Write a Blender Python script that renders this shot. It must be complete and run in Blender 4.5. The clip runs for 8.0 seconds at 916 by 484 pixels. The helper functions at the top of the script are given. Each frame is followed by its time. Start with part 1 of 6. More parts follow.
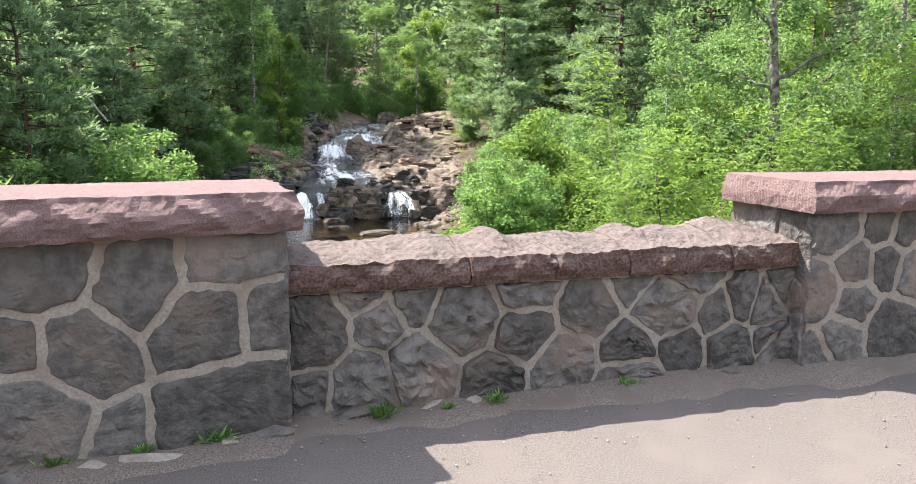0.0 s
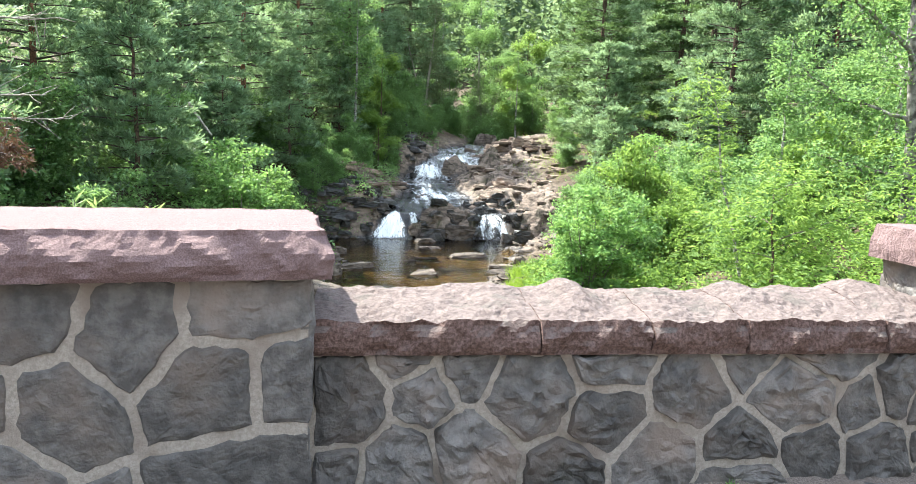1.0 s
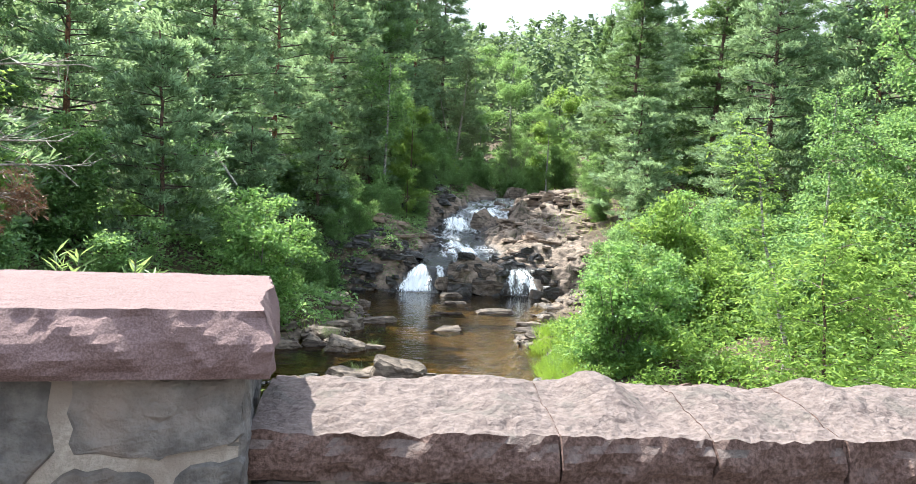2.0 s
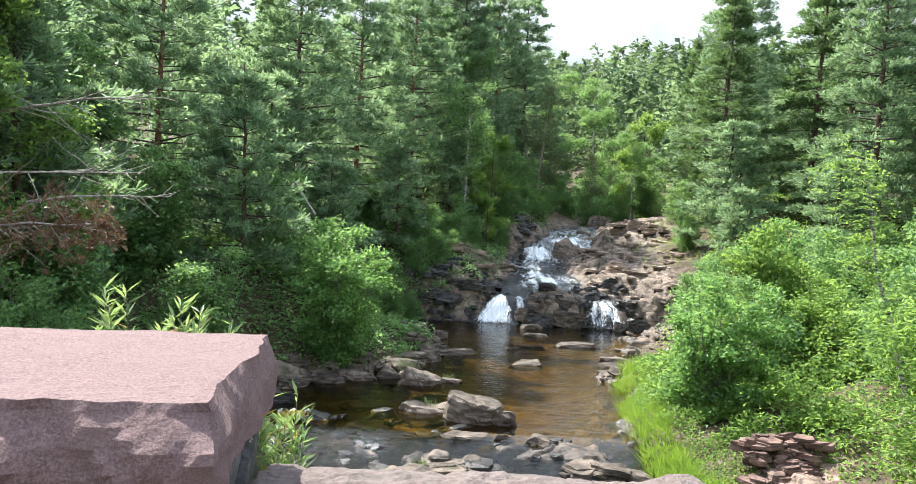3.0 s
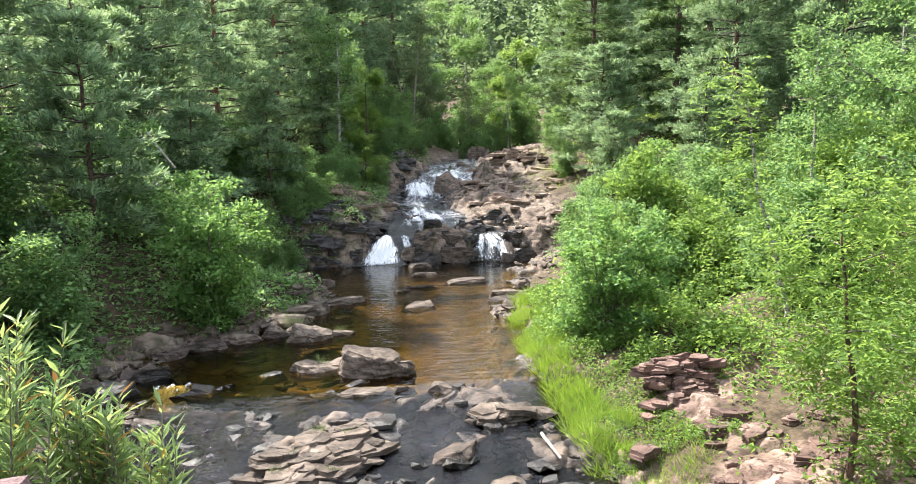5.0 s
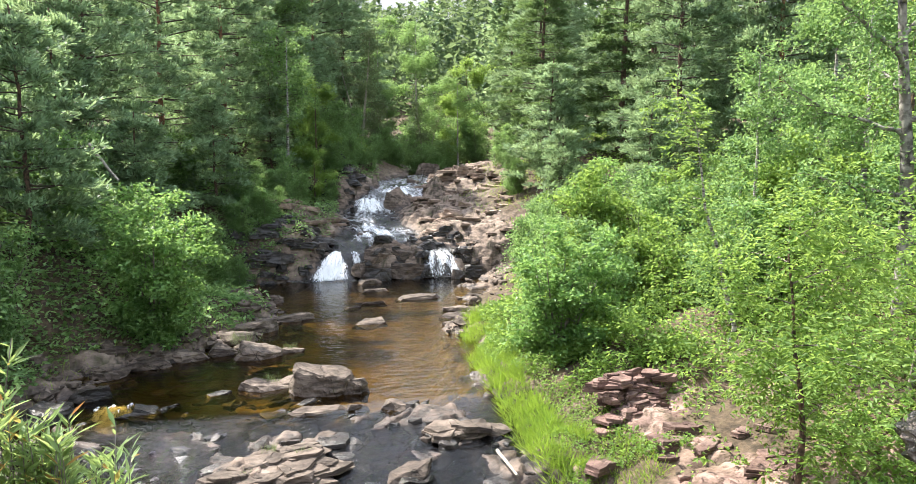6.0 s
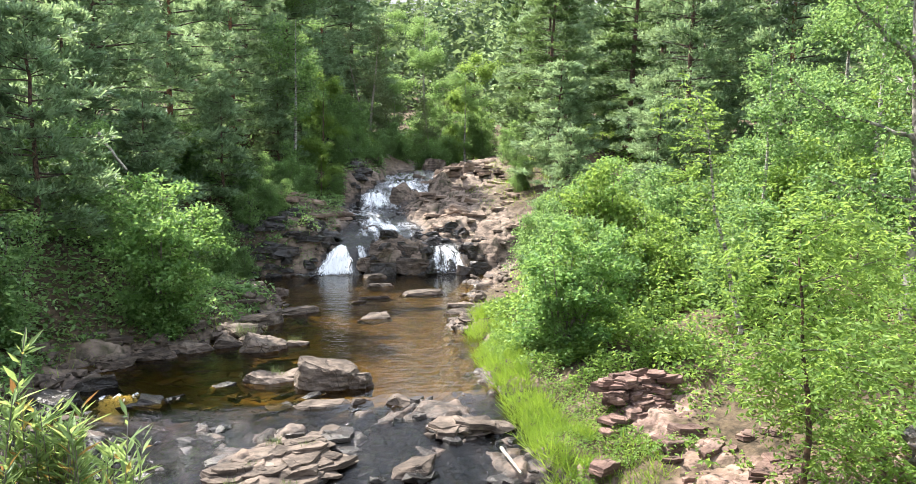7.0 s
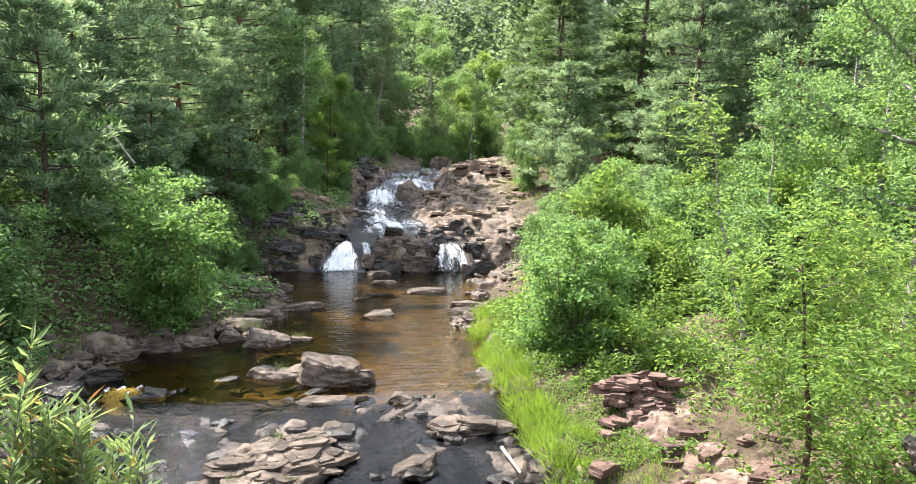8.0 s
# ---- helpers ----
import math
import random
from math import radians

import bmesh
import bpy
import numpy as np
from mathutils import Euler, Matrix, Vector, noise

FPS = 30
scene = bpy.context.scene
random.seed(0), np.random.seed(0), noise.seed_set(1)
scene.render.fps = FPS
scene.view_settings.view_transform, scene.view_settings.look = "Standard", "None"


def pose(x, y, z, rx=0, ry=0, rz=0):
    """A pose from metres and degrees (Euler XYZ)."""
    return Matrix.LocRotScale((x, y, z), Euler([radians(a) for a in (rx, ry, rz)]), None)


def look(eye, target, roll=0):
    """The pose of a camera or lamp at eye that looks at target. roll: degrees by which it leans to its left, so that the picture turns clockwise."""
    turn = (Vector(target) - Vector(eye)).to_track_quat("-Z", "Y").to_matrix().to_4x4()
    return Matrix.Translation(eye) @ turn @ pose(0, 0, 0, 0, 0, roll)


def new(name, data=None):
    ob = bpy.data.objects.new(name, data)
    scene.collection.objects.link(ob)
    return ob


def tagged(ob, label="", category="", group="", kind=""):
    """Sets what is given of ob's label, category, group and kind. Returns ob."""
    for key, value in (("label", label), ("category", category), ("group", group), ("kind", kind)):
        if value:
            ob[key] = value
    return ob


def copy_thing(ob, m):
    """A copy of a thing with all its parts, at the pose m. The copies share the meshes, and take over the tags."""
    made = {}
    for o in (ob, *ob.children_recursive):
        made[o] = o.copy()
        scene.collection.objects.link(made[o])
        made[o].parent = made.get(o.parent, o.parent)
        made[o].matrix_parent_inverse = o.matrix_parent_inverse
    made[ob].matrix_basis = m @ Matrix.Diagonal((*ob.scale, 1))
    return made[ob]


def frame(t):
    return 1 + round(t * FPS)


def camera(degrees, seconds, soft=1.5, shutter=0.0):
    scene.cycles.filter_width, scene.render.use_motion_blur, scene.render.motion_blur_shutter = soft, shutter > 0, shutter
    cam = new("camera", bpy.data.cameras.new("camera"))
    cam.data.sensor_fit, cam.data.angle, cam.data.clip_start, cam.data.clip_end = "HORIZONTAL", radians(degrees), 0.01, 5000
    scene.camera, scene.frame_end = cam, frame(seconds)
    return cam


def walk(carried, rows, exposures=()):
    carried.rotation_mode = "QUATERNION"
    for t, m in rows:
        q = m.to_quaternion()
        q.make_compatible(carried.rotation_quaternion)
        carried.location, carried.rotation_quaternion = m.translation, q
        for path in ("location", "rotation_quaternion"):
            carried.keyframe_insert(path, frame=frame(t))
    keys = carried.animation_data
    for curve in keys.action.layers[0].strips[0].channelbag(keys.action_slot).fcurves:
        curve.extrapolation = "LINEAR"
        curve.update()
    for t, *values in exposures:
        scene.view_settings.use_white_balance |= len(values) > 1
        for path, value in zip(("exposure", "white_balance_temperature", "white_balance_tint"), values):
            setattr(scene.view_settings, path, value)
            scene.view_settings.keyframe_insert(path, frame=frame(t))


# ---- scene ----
# ---- the camera and its walk ----
cam = camera(66.0, 8.0, soft=0.3)
PATH = [
    (0, (-0.116, -3.278, 1.389), (0.428, -1.382, 1.063), 0.4),
    (0.5, (0.049, -2.946, 1.414), (0.374, -0.995, 1.117), 1.2),
    (1, (0.156, -2.651, 1.418), (0.440, -0.690, 1.146), 2.2),
    (2.5, (0.445, -1.66, 1.432), (0.536, 0.337, 1.362), 3.5),
    (3, (0.512, -1.402, 1.456), (0.469, 0.597, 1.396), 2.9),
    (3.5, (0.553, -1.204, 1.501), (0.425, 0.789, 1.394), 0.6),
    (4, (0.457, -0.921, 1.529), (0.537, 1.067, 1.321), -0.2),
    (4.5, (0.434, -0.695, 1.547), (0.672, 1.274, 1.289), -1.1),
    (5, (0.448, -0.532, 1.58), (0.742, 1.432, 1.341), -1.0),
    (6.5, (0.246, -0.451, 1.553), (0.724, 1.482, 1.367), -0.1),
    (7, (0.239, -0.434, 1.571), (0.671, 1.508, 1.366), 0.9),
    (7.5, (0.241, -0.46, 1.599), (0.663, 1.483, 1.381), 1.5),
    (8, (0.238, -0.482, 1.613), (0.656, 1.462, 1.401), 1.9),
]
# seconds, stops, kelvin, tint: the camera's own exposure and white balance
EXPOSURES = [(0, 2.02, 6500, 10), (0.5, 2.36, 6300, 8), (1, 2.38, 6150, 4), (2.5, 2.04, 6150, 5), (3, 1.98, 6150, 5), (3.5, 2.06, 6300, 7),
             (4.5, 2.1, 6450, 10), (5, 2.1, 6450, 10), (6.5, 2.15, 6500, 11), (8, 2.15, 6500, 11)]
walk(cam, [(t, look(eye, target, roll)) for t, eye, target, roll in PATH], EXPOSURES)

# ---- world, sun, exposure ----
SUN_FROM = Vector((-0.50, 0.55, 1.0)).normalized()
world = bpy.data.worlds.new("sky")
scene.world = world
world.use_nodes = True
wn, wl_ = world.node_tree.nodes, world.node_tree.links
sky = wn.new("ShaderNodeTexSky")
sky.sky_type, sky.sun_disc = "NISHITA", False
sky.sun_elevation = math.asin(SUN_FROM.z)
sky.sun_rotation = math.atan2(SUN_FROM.x, SUN_FROM.y)
sky.air_density, sky.dust_density = 1.0, 1.5
# broken white cloud over the blue
tc = wn.new("ShaderNodeTexCoord")
cn = wn.new("ShaderNodeTexNoise")
cn.inputs["Scale"].default_value, cn.inputs["Detail"].default_value = 2.6, 6.0
cr = wn.new("ShaderNodeValToRGB")
cr.color_ramp.elements[0].position, cr.color_ramp.elements[1].position = 0.36, 0.62
cm = wn.new("ShaderNodeMix")
cm.data_type = "RGBA"
# the clouds themselves: bright tops, grey bases
ct = wn.new("ShaderNodeTexNoise")
ct.inputs["Scale"].default_value, ct.inputs["Detail"].default_value = 1.7, 5.0
cg = wn.new("ShaderNodeMix")
cg.data_type = "RGBA"
cg.inputs["A"].default_value, cg.inputs["B"].default_value = (1.15, 1.21, 1.3, 1), (6.6, 6.8, 7.2, 1)
cs = wn.new("ShaderNodeMapRange")
cs.inputs["From Min"].default_value, cs.inputs["From Max"].default_value = 0.62, 1.1
wl_.new(tc.outputs["Generated"], ct.inputs["Vector"])
up = wn.new("ShaderNodeSeparateXYZ")
wl_.new(tc.outputs["Generated"], up.inputs["Vector"])
lift = wn.new("ShaderNodeMath")
lift.operation = "MULTIPLY_ADD"
lift.inputs[1].default_value = 0.55
wl_.new(up.outputs["Z"], lift.inputs[0])
wl_.new(ct.outputs["Fac"], lift.inputs[2])
wl_.new(lift.outputs["Value"], cs.inputs["Value"])
wl_.new(cs.outputs["Result"], cg.inputs["Factor"])
wl_.new(cg.outputs["Result"], cm.inputs["B"])
wl_.new(tc.outputs["Generated"], cn.inputs["Vector"])
wl_.new(cn.outputs["Fac"], cr.inputs["Fac"])
# cloud lies thick towards the horizon
low = wn.new("ShaderNodeMapRange")
low.inputs["From Min"].default_value, low.inputs["From Max"].default_value = 0.55, 0.3
thick = wn.new("ShaderNodeMath")
thick.operation = "MAXIMUM"
wl_.new(up.outputs["Z"], low.inputs["Value"])
wl_.new(low.outputs["Result"], thick.inputs[0])
wl_.new(cr.outputs["Color"], thick.inputs[1])
wl_.new(thick.outputs["Value"], cm.inputs["Factor"])
wl_.new(sky.outputs["Color"], cm.inputs["A"])
wl_.new(cm.outputs["Result"], wn["Background"].inputs["Color"])
wn["Background"].inputs["Strength"].default_value = 0.135
sun = new("sun", bpy.data.lights.new("sun", "SUN"))
sun.data.energy, sun.data.angle, sun.data.color = 3.6, radians(0.55), (1.0, 0.95, 0.86)
sun.matrix_world = look(SUN_FROM * 60, (0, 0, 0))

# ---- materials ----
class Nodes:
    """A new node material with a Principled surface and short ways to add nodes."""

    def __init__(self, name):
        self.mat = bpy.data.materials.new(name)
        self.mat.use_nodes = True
        self.n, self.l = self.mat.node_tree.nodes, self.mat.node_tree.links
        self.bsdf = self.n["Principled BSDF"]
        self.out = self.n["Material Output"]
        self.pos = self.n.new("ShaderNodeNewGeometry").outputs["Position"]

    def put(self, socket, value):
        if isinstance(value, bpy.types.NodeSocket):
            self.l.new(value, socket)
        elif isinstance(value, tuple) and len(value) == 3 and socket.type == "RGBA":
            socket.default_value = (*value, 1)
        else:
            socket.default_value = value

    def noise(self, scale, detail=4.0, rough=0.6, stretch=None, at=None):
        at = at or self.pos
        if stretch:
            m = self.n.new("ShaderNodeMapping")
            m.inputs["Scale"].default_value = stretch
            self.l.new(at, m.inputs["Vector"])
            at = m.outputs["Vector"]
        t = self.n.new("ShaderNodeTexNoise")
        t.inputs["Scale"].default_value, t.inputs["Detail"].default_value = scale, detail
        t.inputs["Roughness"].default_value = rough
        self.l.new(at, t.inputs["Vector"])
        return t.outputs["Fac"]

    def ramp(self, fac, a, b):
        r = self.n.new("ShaderNodeMapRange")
        r.inputs["From Min"].default_value, r.inputs["From Max"].default_value = a, b
        r.interpolation_type = "SMOOTHSTEP"
        self.l.new(fac, r.inputs["Value"])
        return r.outputs["Result"]

    def mix(self, fac, a, b):
        m = self.n.new("ShaderNodeMix")
        m.data_type = "RGBA"
        self.put(m.inputs["Factor"], fac), self.put(m.inputs["A"], a), self.put(m.inputs["B"], b)
        return m.outputs["Result"]

    def math(self, op, a, b=0.0):
        m = self.n.new("ShaderNodeMath")
        m.operation = op
        self.put(m.inputs[0], a), self.put(m.inputs[1], b)
        return m.outputs["Value"]

    def attr(self, name):
        a = self.n.new("ShaderNodeAttribute")
        a.attribute_name = name
        return a.outputs["Fac"]

    def island(self):
        return self.n.new("ShaderNodeNewGeometry").outputs["Random Per Island"]

    def random(self):
        return self.n.new("ShaderNodeObjectInfo").outputs["Random"]

    def bump(self, height, strength=0.5, distance=0.02):
        b = self.n.new("ShaderNodeBump")
        b.inputs["Strength"].default_value, b.inputs["Distance"].default_value = strength, distance
        self.l.new(height, b.inputs["Height"])
        return b.outputs["Normal"]

    def end(self, colour, rough=0.8, normal=None, spec=0.4):
        self.put(self.bsdf.inputs["Base Color"], colour)
        self.put(self.bsdf.inputs["Roughness"], rough)
        self.put(self.bsdf.inputs["Specular IOR Level"], spec)
        if normal:
            self.l.new(normal, self.bsdf.inputs["Normal"])
        return self.mat


def surface(name, low, high, fine=18.0, coarse=1.6, rough=0.85, bump=0.5, depth=0.02, third=None, vary=False, spec=0.3):
    """Grain and blotches: two colours by fine noise, a third by coarse patches; vary: each object has its own lightness."""
    k = Nodes(name)
    g, c = k.noise(fine, 6.0), k.noise(coarse, 3.0)
    col = k.mix(k.ramp(g, 0.36, 0.66), low, high)
    if third:
        col = k.mix(k.ramp(c, 0.48, 0.68), col, third)
    if vary:
        dark = k.mix(0.5, col, (0.0, 0.0, 0.0))
        col = k.mix(k.random(), dark, col)
    h = k.math("ADD", k.noise(fine * 0.35, 5.0), k.math("MULTIPLY", k.noise(fine * 3.0, 3.0), 0.35))
    return k.end(col, rough, k.bump(h, bump, depth), spec)


def leaf_material(name, dark, light, glow=0.45, rough=0.5, tip=None, gloss=0.26):
    """Leaves: colour by leaf and by bough, light passing through."""
    k = Nodes(name)
    col = k.mix(k.ramp(k.island(), 0.1, 0.9), dark, light)
    col = k.mix(k.math("MULTIPLY", k.ramp(k.noise(2.6, 3.0), 0.4, 0.62), 0.7), col, dark)
    if tip:
        col = k.mix(k.ramp(k.island(), 0.92, 0.95), col, tip)
    k.end(col, rough, None, gloss)
    tr = k.n.new("ShaderNodeBsdfTranslucent")
    warm = k.mix(0.6, col, (light[0] * 1.35, light[1] * 1.2, light[2] * 0.8))
    k.l.new(warm, tr.inputs["Color"])
    ms = k.n.new("ShaderNodeMixShader")
    ms.inputs["Fac"].default_value = glow
    k.l.new(k.bsdf.outputs["BSDF"], ms.inputs[1])
    k.l.new(tr.outputs["BSDF"], ms.inputs[2])
    k.l.new(ms.outputs["Shader"], k.out.inputs["Surface"])
    return k.mat


def rock_surface(name, low, high, pale, rough=0.82, spec=0.3, size=1.0, bump=1.0):
    """Layered, cracked rock: bands of strata, grain, dark cracks and pale weathered patches; each object has its own lightness."""
    k = Nodes(name)
    strata = k.noise(3.2 * size, 7.0, 0.65, (0.7, 1.0, 4.0))
    grain = k.noise(24.0 * size, 5.0, 0.65)
    col = k.mix(k.ramp(strata, 0.36, 0.64), low, high)
    col = k.mix(k.math("MULTIPLY", k.ramp(grain, 0.5, 0.72), 0.55), col, low)
    col = k.mix(k.math("MULTIPLY", k.ramp(k.noise(1.7 * size, 5.0), 0.5, 0.66), 0.8), col, pale)
    warp = k.n.new("ShaderNodeMix")
    warp.data_type = "VECTOR"
    warp.inputs["Factor"].default_value = 0.3
    k.l.new(k.pos, warp.inputs["A"])
    wob = k.n.new("ShaderNodeTexNoise")
    wob.inputs["Scale"].default_value, wob.inputs["Detail"].default_value = 3.5, 4.0
    k.l.new(k.pos, wob.inputs["Vector"])
    k.l.new(wob.outputs["Color"], warp.inputs["B"])
    vor = k.n.new("ShaderNodeTexVoronoi")
    vor.feature = "DISTANCE_TO_EDGE"
    vor.inputs["Scale"].default_value = 2.6 * size
    k.l.new(warp.outputs["Result"], vor.inputs["Vector"])
    line = k.math("SUBTRACT", 1.0, k.ramp(vor.outputs["Distance"], 0.0, 0.03))
    crack = k.math("SUBTRACT", 1.0, k.math("MULTIPLY", line, k.ramp(k.noise(3.4 * size, 4.0), 0.46, 0.62)))
    col = k.mix(k.math("MULTIPLY", k.math("SUBTRACT", 1.0, crack), 0.7), col, (low[0] * 0.5, low[1] * 0.5, low[2] * 0.5))
    col = k.mix(k.random(), k.mix(0.45, col, (0.0, 0.0, 0.0)), col)
    h = k.math("ADD", k.math("ADD", strata, k.math("MULTIPLY", grain, 0.35)), k.math("MULTIPLY", crack, 0.5))
    return k.end(col, rough, k.bump(h, bump, 0.07), spec)


M = {}
M["stone"] = surface("dark_basalt", (0.121, 0.112, 0.108), (0.232, 0.214, 0.203), 16, 2.2, 0.65, 0.8, 0.04, (0.27, 0.218, 0.188), True, 0.3)
M["mortar"] = surface("mortar", (0.31, 0.268, 0.232), (0.41, 0.36, 0.315), 75, 3.0, 0.95, 0.8, 0.012, (0.25, 0.205, 0.175))
def pink_sandstone():
    """Fine-grained pink sandstone with faint slanting tool marks."""
    k = Nodes("pink_sandstone")
    grain, soft = k.noise(190.0, 4.0, 0.7), k.noise(5.0, 4.0)
    col = k.mix(k.ramp(grain, 0.40, 0.62), (0.165, 0.108, 0.105), (0.275, 0.186, 0.181))
    col = k.mix(k.math("MULTIPLY", k.ramp(soft, 0.45, 0.7), 0.6), col, (0.235, 0.16, 0.155))
    wave = k.n.new("ShaderNodeTexWave")
    wave.bands_direction = "DIAGONAL"
    wave.inputs["Scale"].default_value, wave.inputs["Distortion"].default_value, wave.inputs["Detail"].default_value = 15.0, 4.0, 3.0
    wave.inputs["Detail Scale"].default_value = 2.0
    m = k.n.new("ShaderNodeMapping")
    m.inputs["Scale"].default_value = (1.0, -1.6, 0.3)
    k.l.new(k.pos, m.inputs["Vector"])
    k.l.new(m.outputs["Vector"], wave.inputs["Vector"])
    h = k.math("ADD", k.math("MULTIPLY", grain, 1.1), k.math("ADD", k.math("MULTIPLY", wave.outputs["Fac"], 0.28), k.math("MULTIPLY", k.noise(18.0, 6.0), 2.6)))
    return k.end(col, 0.9, k.bump(h, 0.8, 0.010), 0.25)


M["pink"] = pink_sandstone()


def pale_topped_coping():
    """Red-brown split sandstone whose upward faces are a pale grey pink."""
    k = Nodes("pale_topped_sandstone")
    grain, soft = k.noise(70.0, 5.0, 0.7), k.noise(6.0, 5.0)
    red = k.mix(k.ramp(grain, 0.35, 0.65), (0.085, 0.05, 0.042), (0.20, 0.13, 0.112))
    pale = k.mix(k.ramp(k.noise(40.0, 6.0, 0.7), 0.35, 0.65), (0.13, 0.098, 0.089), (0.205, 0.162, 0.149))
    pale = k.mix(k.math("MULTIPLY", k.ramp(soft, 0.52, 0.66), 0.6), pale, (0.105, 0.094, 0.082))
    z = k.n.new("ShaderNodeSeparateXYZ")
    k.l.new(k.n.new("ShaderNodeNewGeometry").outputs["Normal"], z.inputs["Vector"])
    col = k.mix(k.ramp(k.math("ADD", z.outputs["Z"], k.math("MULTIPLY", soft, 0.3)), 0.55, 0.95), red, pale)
    h = k.math("ADD", k.math("MULTIPLY", k.noise(16.0, 7.0, 0.65), 1.0), k.math("MULTIPLY", grain, 0.25))
    return k.end(col, 0.9, k.bump(h, 0.9, 0.035), 0.25)


M["coping"] = pale_topped_coping()
M["road"] = surface("pale_asphalt", (0.085, 0.073, 0.067), (0.178, 0.155, 0.144), 150, 1.6, 0.95, 0.6, 0.005, (0.145, 0.122, 0.112))
M["dirt"] = surface("gritty_dirt", (0.11, 0.09, 0.079), (0.25, 0.205, 0.178), 130, 2.5, 0.97, 0.35, 0.003, (0.15, 0.122, 0.105))
M["concrete"] = surface("bridge_concrete", (0.20, 0.19, 0.18), (0.32, 0.30, 0.28), 30, 0.8, 0.9, 0.4)
M["rock"] = rock_surface("creek_rock", (0.065, 0.05, 0.04), (0.19, 0.148, 0.118), (0.26, 0.208, 0.168), bump=0.8)
M["red_rock"] = rock_surface("red_ledge_rock", (0.10, 0.058, 0.048), (0.26, 0.165, 0.137), (0.34, 0.24, 0.20), bump=0.7)
M["tan_rock"] = rock_surface("tan_ledge_rock", (0.15, 0.105, 0.08), (0.37, 0.275, 0.21), (0.43, 0.335, 0.265), size=0.7, bump=0.6)
M["wet_rock"] = rock_surface("wet_dark_rock", (0.012, 0.011, 0.010), (0.045, 0.037, 0.032), (0.075, 0.058, 0.048), 0.33, 0.45, bump=0.7)
M["bark"] = surface("pine_bark", (0.05, 0.038, 0.03), (0.17, 0.105, 0.075), 14, 1.5, 0.95, 0.9, 0.03)
M["red_bark"] = surface("red_pine_bark", (0.12, 0.06, 0.04), (0.30, 0.15, 0.09), 14, 1.5, 0.95, 0.9, 0.03)
M["limb"] = surface("dark_pine_limbs", (0.045, 0.036, 0.03), (0.13, 0.10, 0.08), 14, 1.5, 0.95, 0.7)
M["twig"] = surface("grey_twig", (0.10, 0.085, 0.07), (0.24, 0.21, 0.18), 20, 2.0, 0.9, 0.5)
M["dead"] = surface("dead_wood", (0.22, 0.19, 0.16), (0.42, 0.38, 0.33), 20, 2.0, 0.9, 0.5)


def birch_bark():
    k = Nodes("white_birch_bark")
    band = k.noise(7.0, 3.0, 0.6, (1, 1, 6))
    col = k.mix(k.ramp(band, 0.44, 0.6), (0.42, 0.40, 0.37), (0.07, 0.06, 0.055))
    return k.end(col, 0.7, k.bump(band, 0.4), 0.3)


M["birch"] = birch_bark()
M["old_birch"] = surface("mottled_birch_bark", (0.05, 0.045, 0.04), (0.33, 0.31, 0.28), 7, 3.0, 0.8, 0.9, 0.03, (0.16, 0.145, 0.125))
M["pine"] = leaf_material("pine_needles", (0.042, 0.088, 0.054), (0.31, 0.46, 0.285), 0.5, 0.5)
M["spruce"] = leaf_material("light_conifer_needles", (0.035, 0.075, 0.03), (0.16, 0.26, 0.105), 0.45, 0.5)
M["leaf"] = leaf_material("green_leaves", (0.045, 0.115, 0.04), (0.30, 0.48, 0.20), 0.5)
M["bright_leaf"] = leaf_material("bright_leaves", (0.07, 0.155, 0.034), (0.285, 0.43, 0.125), 0.58)
M["alder"] = leaf_material("alder_leaves", (0.04, 0.115, 0.032), (0.31, 0.51, 0.185), 0.48, 0.42)
M["pale_leaf"] = leaf_material("pale_leaves", (0.10, 0.14, 0.07), (0.20, 0.26, 0.13), 0.4)
M["willow"] = leaf_material("willow_leaves", (0.13, 0.21, 0.08), (0.30, 0.42, 0.18), 0.5, 0.5, (0.42, 0.18, 0.05))
M["grass"] = leaf_material("grass_blades", (0.12, 0.225, 0.03), (0.30, 0.445, 0.075), 0.5, 0.5)
M["brown_leaf"] = leaf_material("dead_brown_needles", (0.12, 0.065, 0.04), (0.24, 0.14, 0.09), 0.2)


